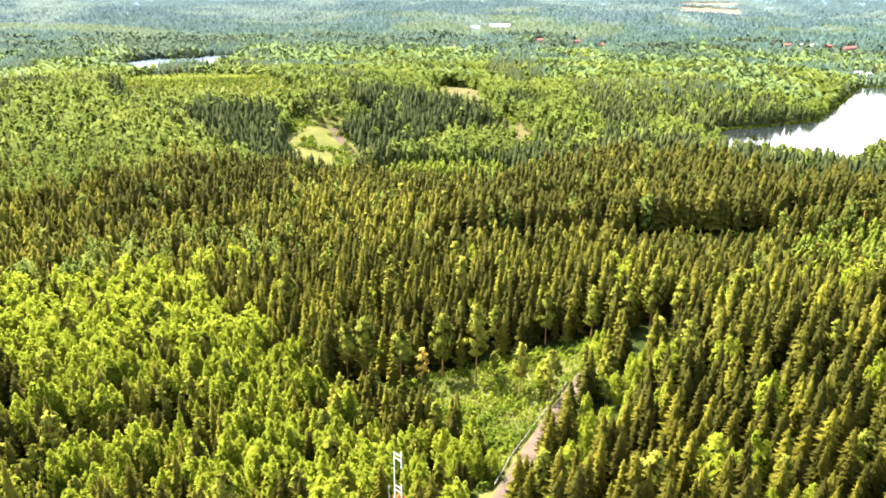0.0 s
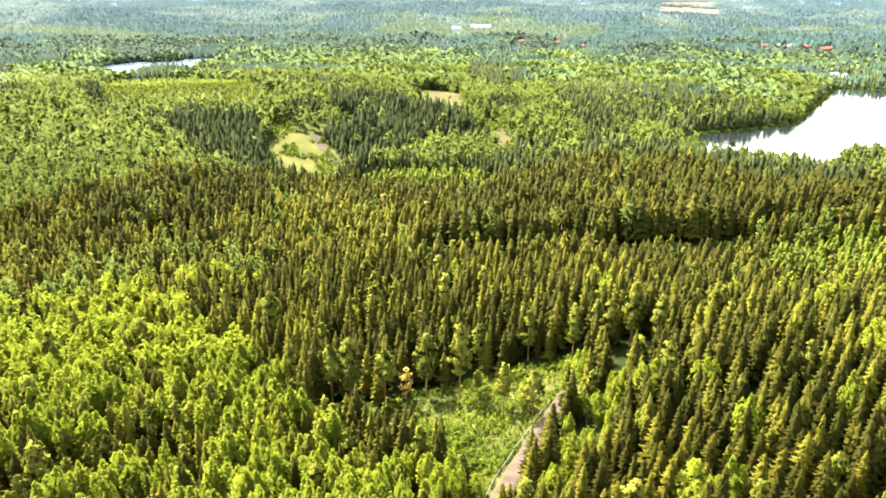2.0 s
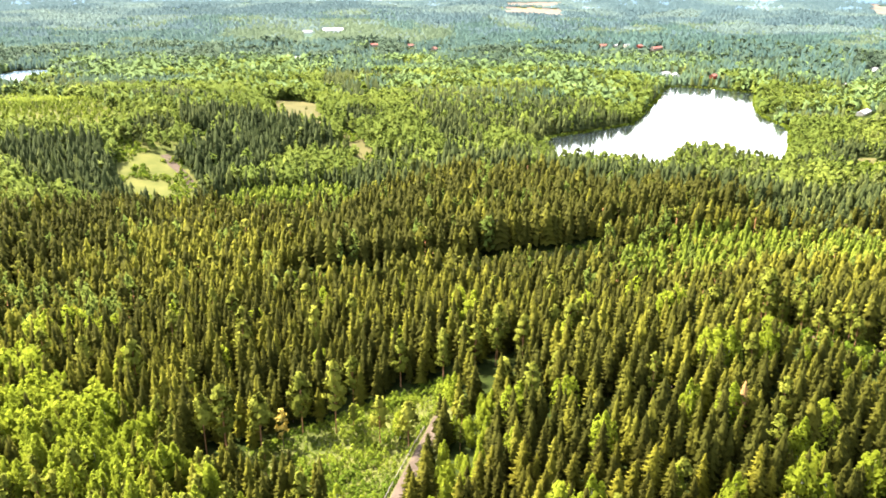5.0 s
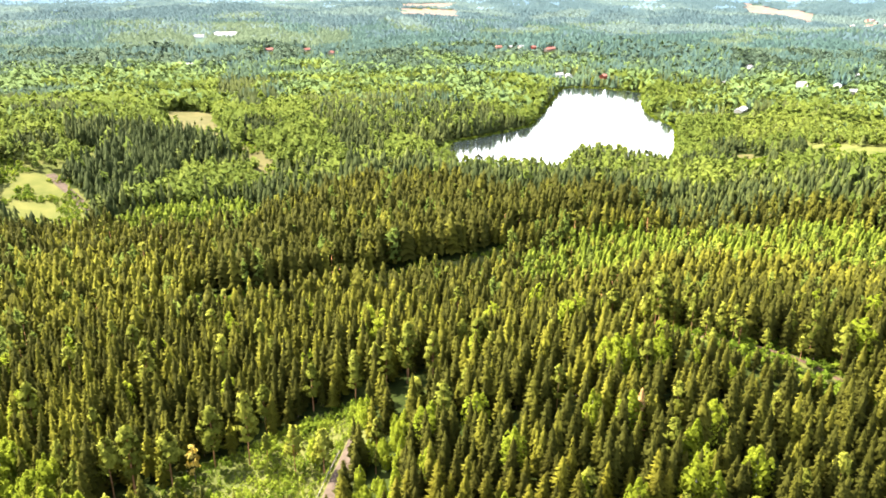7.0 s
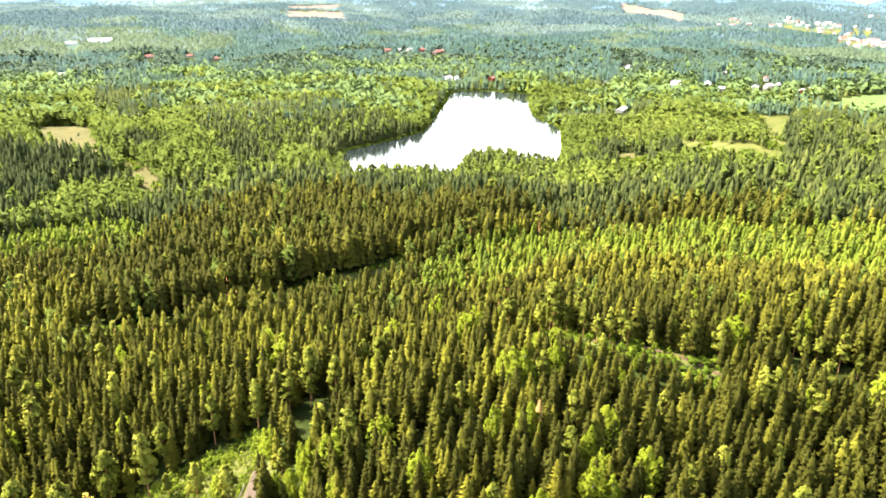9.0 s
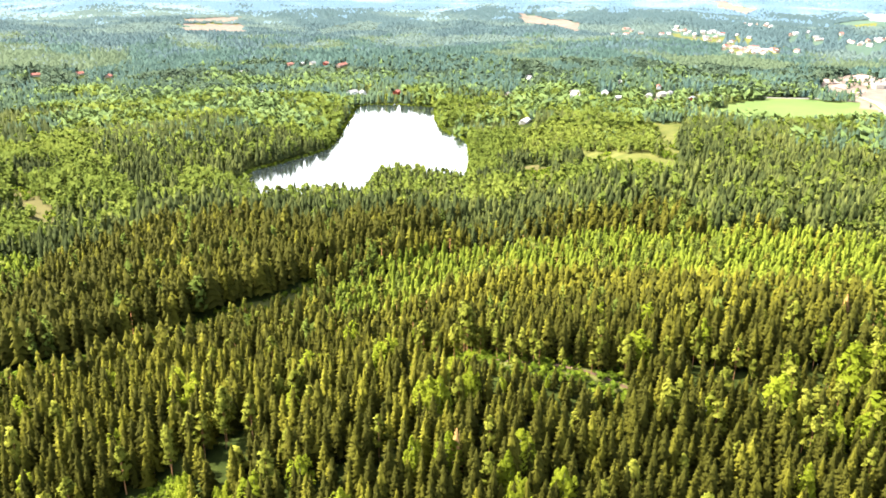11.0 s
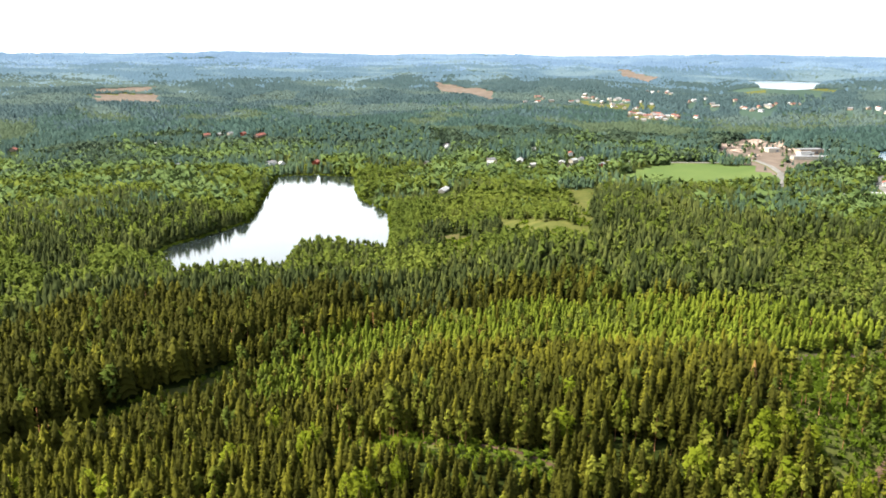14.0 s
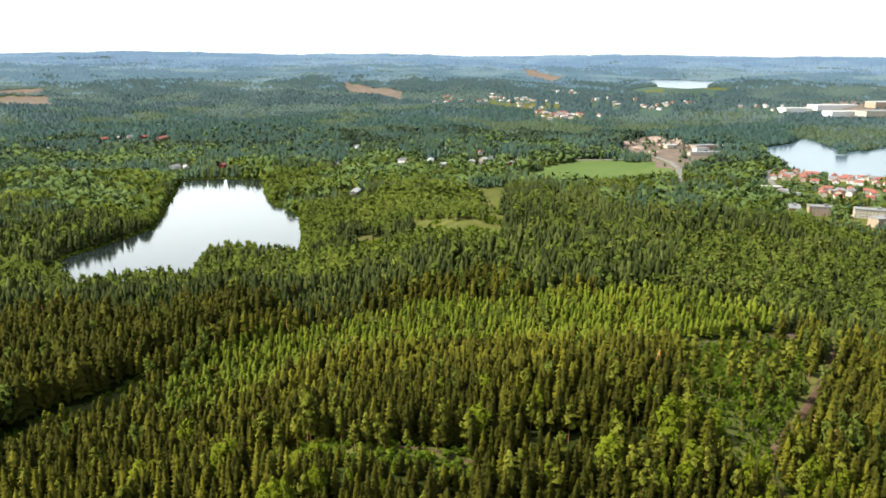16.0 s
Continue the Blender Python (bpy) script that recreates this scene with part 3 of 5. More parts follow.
    ('pine_east', [(447, 229), (487, 215), (580, 239), (657, 284), (719, 238), (709, 175), (696, 119), (576, 94), (552, 113), (510, 119), (480, 150)], 0.3, 0.4, 0.3, 12, 0.98, 0),
    ('clearing_edge', [(-40, 184), (-31, 186), (-22, 194), (-8, 197), (5, 201), (24, 206), (46, 211), (62, 214), (62, 228), (20, 226), (-20, 216), (-44, 204)], 0.96, 0.02, 0.02, 16.5, 1.0, 0),
    ('ridge_back', [(160, 238), (166, 215), (172, 190), (178, 172), (186, 160), (205, 158), (240, 175), (250, 220), (200, 262)], 0.92, 0.04, 0.04, 15.5, 1.0, 0),
    ('road_birch', [(53, 188), (58, 185), (55, 169), (44, 149), (35, 133), (30, 118), (22, 121), (30, 147), (35, 162), (42, 172)], 0.15, 0.75, 0.1, 8, 0.95, 0),
    ('sand_far', [(744, 2494), (998, 2641), (930, 2503), (742, 2423)], 0, 0, 0, 1, 0, 4),
    ('field', [(848, 626), (833, 577), (867, 535), (877, 497), (998, 442), (1154, 522), (1092, 570), (1092, 622), (1063, 637), (1013, 637)], 0, 0, 0, 1, 0, 2),
    ('suburb', [(1014, 344), (1211, 380), (1308, 246), (967, 176), (950, 218), (932, 263)], 0.3, 0.6, 0.1, 7, 0.5, 1),
    ('scar_a', [(1915, 2221), (1942, 2154), (1850, 1821), (1604, 1590), (1699, 1941)], 0, 0, 0, 1, 0, 4),
    ('scar_b', [(3166, 2282), (3180, 2207), (2732, 1739), (2521, 1667), (2651, 1880)], 0, 0, 0, 1, 0, 4),
    ('brown_field', [(733, 2413), (943, 2472), (803, 2089), (654, 2182)], 0, 0, 0, 1, 0, 4),
    ('light_a', [(1070, 2261), (1328, 2332), (1347, 2251), (1264, 2156), (988, 1976)], 0.05, 0.95, 0, 9, 0.98, 0),
    ('light_b', [(1226, 1865), (1396, 1733), (1390, 1521), (1278, 1517), (1210, 1747)], 0.05, 0.95, 0, 9, 0.98, 0),
    ('quarry', [(1176, 643), (1330, 699), (1422, 697), (1379, 617), (1332, 562), (1374, 526), (1172, 465), (1071, 485), (1126, 559)], 0.3, 0.5, 0.2, 10, 0.08, 4),
    ('blocks', [(877, 253), (942, 245), (990, 179), (819, 143), (801, 178), (828, 235)], 0.3, 0.6, 0.1, 13, 0.3, 1),
    ('industry', [(2195, 659), (2313, 657), (2641, 529), (2048, 403), (2054, 488)], 0, 0.8, 0.2, 10, 0.05, 4),
    ('town', [(1883, 1492), (1970, 1253), (1894, 1091), (1751, 1024), (1584, 1072), (1802, 1406)], 0.3, 0.6, 0.1, 11, 0.5, 1),
]
CLEARING, STRIP, GLADE = (dict((s[0], s[1]) for s in STANDS)[key] for key in ("young", "cut_strip", "glade"))
GROUND = ["floor", "grass", "field", "bog", "sand", "farfloor"]


def ragged(x, y):
    """Uneven borders for stands and clearings."""
    amp = np.clip(np.hypot(x, y) / 45, 3, 14)
    return x + amp * (patches(x, y, 24, 91) - 0.5 + 0.5 * (patches(x, y, 9, 93) - 0.5)), y + amp * (patches(x, y, 24, 92) - 0.5 + 0.5 * (patches(x, y, 9, 94) - 0.5))


def ground_kind(x, y):
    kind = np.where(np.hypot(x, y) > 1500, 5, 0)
    far_patch = patches(x, y, 170, 7)
    kind = np.where((np.hypot(x, y) > 1150) & (far_patch > 0.87) & (patches(x, y, 60, 8) > 0.4), 1, kind)
    wx, wy = ragged(x, y)
    for _, poly, *_, g in STANDS:
        kind = np.where(inside(poly, wx, wy), g, kind)
    for _, (half, line) in ROADS.items():
        kind = np.where((off_line(line, x, y) < half + 3) & (kind == 0), 1, kind)
    return kind


def build_ground():
    az = np.concatenate([np.arange(-40, 90, 0.55), np.arange(90, 320, 5.0)])
    rad = [0.0, 12.0, 25.0, 40.0, 55.0, 70.0, 82.0]
    while rad[-1] < 4990:
        rad.append(rad[-1] * 1.0165 + 0.6)
    rad = np.array(rad)
    a, r = np.meshgrid(np.radians(az), rad)
    x, y = r * np.sin(a), r * np.cos(a)
    z = ground_z(x, y) + 1.2 * (patches(x, y, 23, 3) - 0.5) * np.clip(r / 300, 0, 1) * (land(x, y) > BASE + 2)
    n, m = len(rad), len(az)
    i, j = np.meshgrid(np.arange(n - 1), np.arange(m), indexing="ij")
    j2 = (j + 1) % m
    faces = np.stack([i * m + j, i * m + j2, (i + 1) * m + j2, (i + 1) * m + j], -1).reshape(-1, 4)[:, ::-1]
    v = np.stack([x, y, z], -1).reshape(-1, 3)
    c = v[faces].mean(1)
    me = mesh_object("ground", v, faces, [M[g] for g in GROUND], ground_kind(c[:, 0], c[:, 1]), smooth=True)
    tagged(new("ground", me), "rolling forest ground with moss, clearings and fields", "ground", kind="structure")


build_ground()


def build_lake(name, level, shore, label, mat="water"):
    bm = bmesh.new()
    p = np.array(shore, float)
    nxt, prv = np.roll(p, -1, 0), np.roll(p, 1, 0)
    area = np.sum(p[:, 0] * nxt[:, 1] - nxt[:, 0] * p[:, 1])
    t = nxt - prv
    nrm = np.stack([t[:, 1], -t[:, 0]], 1) / np.linalg.norm(t, axis=1)[:, None] * (1 if area > 0 else -1)
    face = bm.faces.new([bm.verts.new((x, y, level)) for x, y in p + nrm * 9])
    bmesh.ops.triangulate(bm, faces=[face])
    bm.normal_update()
    if sum(f.normal.z for f in bm.faces) < 0:
        bmesh.ops.reverse_faces(bm, faces=bm.faces)
    me = bpy.data.meshes.new(name)
    bm.to_mesh(me)
    me.materials.append(M[mat])
    tagged(new(name, me), label, "lake", kind="structure")


build_lake("water", *LAKES["main"], "calm forest lake mirroring the pale sky")
build_lake("water_2", *LAKES["village"], "wide lake behind the housing estate", "rippled")
build_lake("water_3", *LAKES["west"], "narrow pale lake between wooded hills", "rippled")
build_lake("water_4", *LAKES["far"], "distant lake below the horizon", "rippled")


def build_road(name, half, line, mat, label, lift=0.12):
    pts = []
    for (x0, y0), (x1, y1) in zip(line, line[1:]):
        k = max(2, int(math.hypot(x1 - x0, y1 - y0) / 4))
        pts += [(x0 + (x1 - x0) * i / k, y0 + (y1 - y0) * i / k) for i in range(k)]
    pts = np.array(pts + [line[-1]])
    for _ in range(6):
        pts[1:-1] = (pts[:-2] + 2 * pts[1:-1] + pts[2:]) / 4
    t = np.gradient(pts, axis=0)
    nrm = np.stack([t[:, 1], -t[:, 0]], 1) / np.linalg.norm(t, axis=1)[:, None]
    w = half * (1 + 0.15 * (patches(pts[:, 0], pts[:, 1], 7, 5) - 0.5))
    cols, verts = (-1.35, -1.0, -0.45, 0.0, 0.45, 1.0, 1.35), []
    for c in cols:
        q = pts + nrm * (w * c)[:, None]
        z = ground_z(pts[:, 0], pts[:, 1]) * 0.6 + ground_z(q[:, 0], q[:, 1]) * 0.4 + lift + 0.5
        z = z - (0.9 if abs(c) > 1.2 else 0) + 0.08 * (1 - abs(c)) - (0.05 if abs(c) == 0.45 else 0)
        verts.append(np.stack([q[:, 0], q[:, 1], z], 1))
    n = len(pts)
    faces = [(c * n + i, c * n + i + 1, (c + 1) * n + i + 1, (c + 1) * n + i) for c in range(len(cols) - 1) for i in range(n - 1)]
    me = mesh_object(name, np.concatenate(verts), faces, [M[mat], M["grass"]], [1 if f[0] // n in (0, 5) else 0 for f in faces], smooth=True)
    return tagged(new(name, me), label, "road", kind="structure"), pts, nrm


roads = {}
for key, mat, label in (("gravel_road", "gravel", "pale gravel forest road with worn wheel tracks"), ("clearing_path", "gravel", "pale dirt path bending through a clearing"),
                        ("forest_track", "dirt", "brown dirt track through the pine forest"), ("turning_place", "gravel", "gravel turning place among young pines"),
                        ("ridge_path", "dirt", "reddish dirt path under a row of pines"), ("village_road", "asphalt", "grey asphalt road curving past the field"),
                        ("estate_road", "asphalt", "grey asphalt street into the housing estate")):
    roads[key] = build_road({"gravel_road": "road", "clearing_path": "road_2", "forest_track": "road_3", "turning_place": "road_4", "ridge_path": "road_5", "village_road": "road_6", "estate_road": "road_7"}[key], *ROADS[key], mat, label)


# ---------------------------------------------------------------- trees: shapes of height 1
rng = np.random.default_rng(11)


def star_whorl(z_tip, z_in, z_top, r, n, jit):
    """A ragged skirt of branches: a fan with long tips and short gaps."""
    a = np.arange(2 * n) * math.pi / n + rng.uniform(0, 6.3)
    rr = np.where(np.arange(2 * n) % 2 == 0, r, r * 0.5) * rng.uniform(1 - jit, 1 + jit, 2 * n)
    zz = np.where(np.arange(2 * n) % 2 == 0, z_tip, z_in) + rng.uniform(-0.012, 0.012, 2 * n)
    v = np.concatenate([[[0, 0, z_top]], np.stack([rr * np.cos(a), rr * np.sin(a), zz], 1)])
    f = [(0, 1 + i, 1 + (i + 1) % (2 * n)) for i in range(2 * n)]
    return v, np.array(f)


def join(pieces):
    vs, fs, k = [], [], 0
    for v, f in pieces:
        vs.append(v)
        fs.append(f + k)
        k += len(v)
    return np.concatenate(vs), np.concatenate(fs)


def stem(r0, r1, z0, z1, n=3, bend=0.0):
    a = np.arange(n) * 2 * math.pi / n
    v = np.concatenate([np.stack([r0 * np.cos(a), r0 * np.sin(a), np.full(n, z0)], 1), np.stack([r1 * np.cos(a) + bend, r1 * np.sin(a), np.full(n, z1)], 1)])
    f = []
    for i in range(n):
        j = (i + 1) % n
        f += [(i, j, n + j), (i, n + j, n + i)]
    return v, np.array(f)


def spruce_crown(whorls, n, width=0.135, low=0.20):
    out = []
    for i in range(whorls):
        h = low + (1 - low) * (i / whorls) ** 0.92
        r = width * ((1 - h) / (1 - low)) ** 0.68 * rng.uniform(0.8, 1.2) + 0.004
        step = (1 - low) / whorls
        out.append(star_whorl(h - 0.25 * step, h + 0.05 * step, min(1.0, h + 1.5 * step), r, n, 0.22))
    return join(out)


def spruce_branches(whorls, n, width=0.145, low=0.18):
    """Near trees: every branch a drooping roof-shaped blade round a dark core."""
    out = [spruce_crown(9, 6, width * 0.72, low)]
    for i in range(whorls):
        level = h = low + (0.985 - low) * (i / (whorls - 1)) ** 0.95
        r = width * ((1 - h) / (1 - low)) ** 0.66 + 0.005
        for a in np.arange(n) * 2 * math.pi / n + rng.uniform(0, 6.3) + rng.uniform(-0.25, 0.25, n):
            q = r * rng.uniform(0.55, 1.25)
            h = min(0.985, level + rng.uniform(-0.6, 0.6) / whorls)
            c, s, w = math.cos(a), math.sin(a), q * rng.uniform(0.11, 0.2)
            drop = q * rng.uniform(0.15, 0.5)
            base = np.array([0, 0, h + 0.012])
            mid = np.array([c * q * 0.55, s * q * 0.55, h - drop * 0.35])
            tip = np.array([c * q, s * q, h - drop * 0.75])
            left = np.array([c * q * 0.6 - s * w, s * q * 0.6 + c * w, h - drop * 0.35 - w * 0.9])
            right = np.array([c * q * 0.6 + s * w, s * q * 0.6 - c * w, h - drop * 0.35 - w * 0.9])
            out.append((np.array([base, mid, tip, left, right]), np.array([(0, 3, 1), (1, 3, 2), (0, 1, 4), (1, 2, 4)])))
    return join(out)


def spruce_blades(whorls, n, width=0.15, low=0.20):
    """Middle distance: a roof of two triangles a branch."""
    out = [spruce_crown(5, 5, width * 0.72, low)]
    for i in range(whorls):
        h = low + (0.985 - low) * (i / (whorls - 1)) ** 0.95
        r = width * ((1 - h) / (1 - low)) ** 0.66 + 0.005
        h = np.minimum(0.985, h + rng.uniform(-0.6, 0.6, n) / whorls)
        a = np.arange(n) * 2 * math.pi / n + rng.uniform(0, 6.3) + rng.uniform(-0.25, 0.25, n)
        q = r * rng.uniform(0.65, 1.15, n)
        c, s, w, drop = np.cos(a), np.sin(a), q * rng.uniform(0.18, 0.3, n), q * rng.uniform(0.2, 0.5, n)
        base = np.stack([0 * c, 0 * c, h + 0.015], 1)
        tip = np.stack([c * q, s * q, h - drop], 1)
        left = np.stack([c * q * 0.6 - s * w, s * q * 0.6 + c * w, h - drop * 0.6 - w * 0.8], 1)
        right = np.stack([c * q * 0.6 + s * w, s * q * 0.6 - c * w, h - drop * 0.6 - w * 0.8], 1)
        v = np.stack([base, tip, left, right], 1).reshape(-1, 3)
        k = np.arange(n)[:, None] * 4
        out.append((v, np.concatenate([k + [[0, 2, 1]], k + [[0, 1, 3]]])))
    return join(out)


def leaf_quads(centres, size, outward, flat=0.6, rise=0.0, long=1.0):
    """Small bent leaf sprays round the given centres; rise turns their length upwards."""
    n = len(centres)
    nrm = outward / (np.linalg.norm(outward, axis=1)[:, None] + 1e-9) + rng.normal(0, flat, (n, 3))
    nrm /= np.linalg.norm(nrm, axis=1)[:, None] + 1e-9
    side = rng.normal(0, 1, (n, 3))
    side = side / np.linalg.norm(side, axis=1)[:, None] * (1 - rise) + np.array([0, 0, 1.0]) * rise
    u = side - nrm * np.sum(side * nrm, axis=1)[:, None]
    u /= np.linalg.norm(u, axis=1)[:, None] + 1e-9
    w = np.cross(nrm, u)
    s = (size * rng.uniform(0.6, 1.3, n))[:, None]
    v = np.stack([centres - u * s * long * 0.8, centres - w * s * 0.8 - nrm * s * 0.25, centres + u * s * long, centres + w * s * 0.8 - nrm * s * 0.25], 1).reshape(-1, 3)
    k = np.arange(n)[:, None] * 4
    f = np.concatenate([k + [[0, 1, 2]], k + [[0, 2, 3]]])
    return v, f


def leaf_tris(centres, size, outward, flat=0.6, rise=0.0, long=1.0):
    """Pointed leaf sprays, one triangle each."""
    v, _ = leaf_quads(centres, size, outward, flat, rise, long)
    v = v.reshape(-1, 4, 3)
    foot, tip, wide = v[:, 0], v[:, 2], (v[:, 3] - v[:, 1]) * 0.55
    out = np.stack([foot - wide, tip, foot + wide], 1).reshape(-1, 3)
    return out, np.arange(len(out)).reshape(-1, 3)


def ovoid(n, low, top, width, fill=0.35, skew=0.55):
    """Points through an egg-shaped crown, most near its skin, and the way out from its axis."""
    t = rng.uniform(0, 1, n)
    prof = np.sin(np.pi * np.clip(t, 0.02, 0.99) ** skew) ** 0.75
    a = rng.uniform(0, 2 * math.pi, n)
    r = width * prof * np.sqrt(rng.uniform(fill, 1.0, n))
    p = np.stack([r * np.cos(a), r * np.sin(a), low + (top - low) * t], 1)
    o = np.stack([np.cos(a), np.sin(a), (t - 0.35) * 1.6], 1)
    return p, o


def birch_crown(n, size, width=0.15, low=0.22):
    p, o = ovoid(n, low, 0.97, width)
    return leaf_tris(p, size, o, 0.4, 0.6, 1.4)


def plumes(n, size, width, low):
    """A birch of several upright, pointed plumes that part towards the top."""
    out, k = [], rng.integers(4, 7)
    for j in range(k):
        a, off = j * 6.283 / k + rng.uniform(-0.5, 0.5), 0.0 if j == 0 else width * rng.uniform(0.35, 0.62)
        top = 1.0 if j == 0 else rng.uniform(0.68, 0.93)
        p, o = ovoid(int(n * (0.3 if j == 0 else 0.7 / (k - 1))), low + rng.uniform(0, 0.12), top, width * rng.uniform(0.5, 0.68), 0.66, 0.6)
        grow = (p[:, 2:3] - low) / (top - low)
        p[:, :2] += np.array([[math.cos(a), math.sin(a)]]) * off * (0.55 + 0.6 * grow)
        out.append(leaf_tris(p, size, o, 0.55, 0.6, 1.5))
    return join(out)


def clumpy_crown(clumps, per, size, width, low, top, skew, spread, fill=0.3, rise=0.0, long=1.0):
    """Clumps of leaf sprays along limbs, with gaps between them."""
    c, o = ovoid(clumps, low, top, width, fill, skew)
    pts = np.repeat(c, per, 0) + rng.normal(0, spread, (clumps * per, 3)) * np.array([1, 1, 0.7])
    return leaf_tris(pts, size, np.repeat(o, per, 0), 0.5, rise, long), c


def limbs(c, low, k):
    out = []
    for p in c[:: max(1, len(c) // k)]:
        z0 = max(low, p[2] - 0.12 - 0.4 * math.hypot(p[0], p[1]))
        d = np.array([-p[1], p[0], 0]) / (math.hypot(p[0], p[1]) + 1e-6)
        w = 0.004
        v = np.array([d * w + [0, 0, z0], -d * w + [0, 0, z0], [0, 0, z0 + 2 * w], p])
        out.append((v, np.array([(0, 1, 3), (1, 2, 3), (2, 0, 3)])))
    return join(out)


def pine_crown(clumps, per, size, low=0.42):
    (v, f), c = clumpy_crown(clumps, per, size, 0.15, low, 0.98, 0.6, 0.022, 0.15)
    return (v, f), c


def spire(width):
    """The farthest tree: three sides."""
    a = np.arange(3) * 2.094 + rng.uniform(0, 6)
    r = width * rng.uniform(0.75, 1.25, 3)
    v = np.concatenate([[[rng.uniform(-0.08, 0.08), rng.uniform(-0.08, 0.08), 1.0]], np.stack([r * np.cos(a), r * np.sin(a), rng.uniform(0.05, 0.25, 3)], 1)])
    return v, np.array([(0, 1, 2), (0, 2, 3), (0, 3, 1)])


# ---------------------------------------------------------------- where the trees stand
LOW_AZ, HIGH_AZ = radians(-37), radians(86)


def scatter(r0, r1, spacing, seed):
    """Jittered grid between two distances, inside the wedge that the camera sees."""
    g = np.random.default_rng(seed)
    xs, ys = np.arange(-r1, r1, spacing), np.arange(-r1 * 0.15, r1, spacing)
    x, y = [q.ravel() for q in np.meshgrid(xs, ys)]
    x, y = x + g.uniform(-0.48, 0.48, x.size) * spacing, y + g.uniform(-0.48, 0.48, x.size) * spacing
    d, a = np.hypot(x, y), np.arctan2(x, y)
    d = d * (1 + 0.09 * (patches(x, y, 45, 77) - 0.5) * (d > 250))
    k = (d >= r0) & (d < r1) & (a > LOW_AZ) & (a < HIGH_AZ)
    return x[k], y[k], g


FRESH = ("light_band", "birch_lake", "plantation", "light_a", "light_b", "yellow_hill", "birch_mid", "birch_e")      # young bright stands
DARKENED = ("dark_edge", "dark_g1", "dark_g2", "dark_strip", "dark_blob", "clearing_edge", "old_left", "ridge_back", "dark_left")      # dark spruce stands; along their open edges the tint stands in for shade


def plant(x, y, g):
    """Species (0 spruce, 1 birch, 2 pine, -1 none), height and tint of the trees at x, y."""
    d = np.hypot(x, y)
    near = d < 540
    mid = patches(x, y, 95, 1) * 0.55 + patches(x, y, 38, 2) * 0.45
    leafy = np.where(near, np.clip((mid - 0.62) * 4, 0.03, np.where(x > 20, 0.22, 0.6)), np.clip((mid - 0.45) * 12 + 0.3, 0.04, 0.96))
    pines = np.where(near, 0.045, 0.03)
    share = np.stack([1 - leafy - pines, leafy, pines], 1)
    high = np.where(near, 15.5, 13.0) * (0.85 + 0.3 * patches(x, y, 60, 4))
    full = np.where(near, 0.97, np.where(patches(x, y, 140, 9) > 0.86, 0.25, 0.95))
    edges, fresh = ragged(x, y), np.zeros(d.shape)
    conical = np.zeros(d.shape, bool)
    for word, poly, sp, bi, pi, h, f, _g in STANDS:
        k = inside(poly, *edges)
        conical[k] = word in ("light_band", "plantation", "yellow_hill")
        fresh[k] = 0.3 if word in FRESH else -0.28 if word in DARKENED else 0
        share[k] = (sp, bi, pi)
        high[k], full[k] = h, f
    for half, line in ROADS.values():
        full[off_line(line, x, y) < half + (np.where(y < 168, 2.2, 0.8) if line[0] == (2, 92) else 2.8 if line[0] == (252, 55) else 1.6)] = 0
    full[off_line(RIDGE_STRIP, x, y) < 6.5] = 0
    full[(off_line(LAKES["far"][1] + LAKES["far"][1][:1], x, y) < 110) & (d < 2800)] = 0
    for level, shore in LAKES.values():
        full[inside(shore, x, y) | (off_line(shore + shore[:1], x, y) < 2.5)] = 0
    for ix, iy, r, h in ISLANDS:
        full[((x - ix) / r) ** 2 + ((y - iy) / (r * 0.5)) ** 2 < 0.6] = 1
    for hx, hy, hr in KEEP_CLEAR:
        full[(x - hx) ** 2 + (y - hy) ** 2 < hr * hr] = 0
    u = g.uniform(0, 1, d.shape)
    kind = np.where(u < share[:, 0], 0, np.where(u < share[:, 0] + share[:, 1], 1, 2))
    kind = np.where(g.uniform(0, 1, d.shape) < full, kind, -1)
    kind = np.where(conical & (kind == 1) & (patches(x, y, 30, 17) * 0.6 + g.uniform(0, 0.6, d.shape) > 0.27), 3, kind)
    h = high * g.normal(1.0, 0.15, d.shape).clip(0.6, 1.35)
    tint = np.clip(0.45 + fresh + 0.5 * (patches(x, y, 55, 6) - 0.5) + g.normal(0, 0.26, d.shape) * np.where(d < 600, 1, 0.6), 0, 1)
    return kind, h, tint


def crown_normals(v, up=0.15):
    """Normals of the whole crown's round form, a little ruffled, so that it has a lit and a shaded side."""
    r = np.hypot(v[:, 0], v[:, 1])[:, None] + 1e-6
    out = np.concatenate([v[:, :2] / r * np.minimum(1, r / 0.03), up + 1.3 * np.clip(v[:, 2:3] - 0.5, 0, 1)], 1)
    out = out / np.linalg.norm(out, axis=1)[:, None] + rng.normal(0, 0.32, v.shape)
    return out / np.linalg.norm(out, axis=1)[:, None]


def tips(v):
    """Shade put into the tint: dark near the axis and low down, light at the branch ends and top."""
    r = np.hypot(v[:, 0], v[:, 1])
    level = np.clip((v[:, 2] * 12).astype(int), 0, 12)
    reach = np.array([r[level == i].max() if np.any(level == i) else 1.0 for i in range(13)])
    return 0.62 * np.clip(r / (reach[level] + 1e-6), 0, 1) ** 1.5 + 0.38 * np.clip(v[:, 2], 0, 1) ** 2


def facing(v, f, n):
    """Turn every face so that its front lies on the side of the crown's normals."""
    flat = np.cross(v[f[:, 1]] - v[f[:, 0]], v[f[:, 2]] - v[f[:, 0]])
    back = np.sum(flat * n[f].mean(1), axis=1) < 0
    return np.where(back[:, None], f[:, ::-1], f)


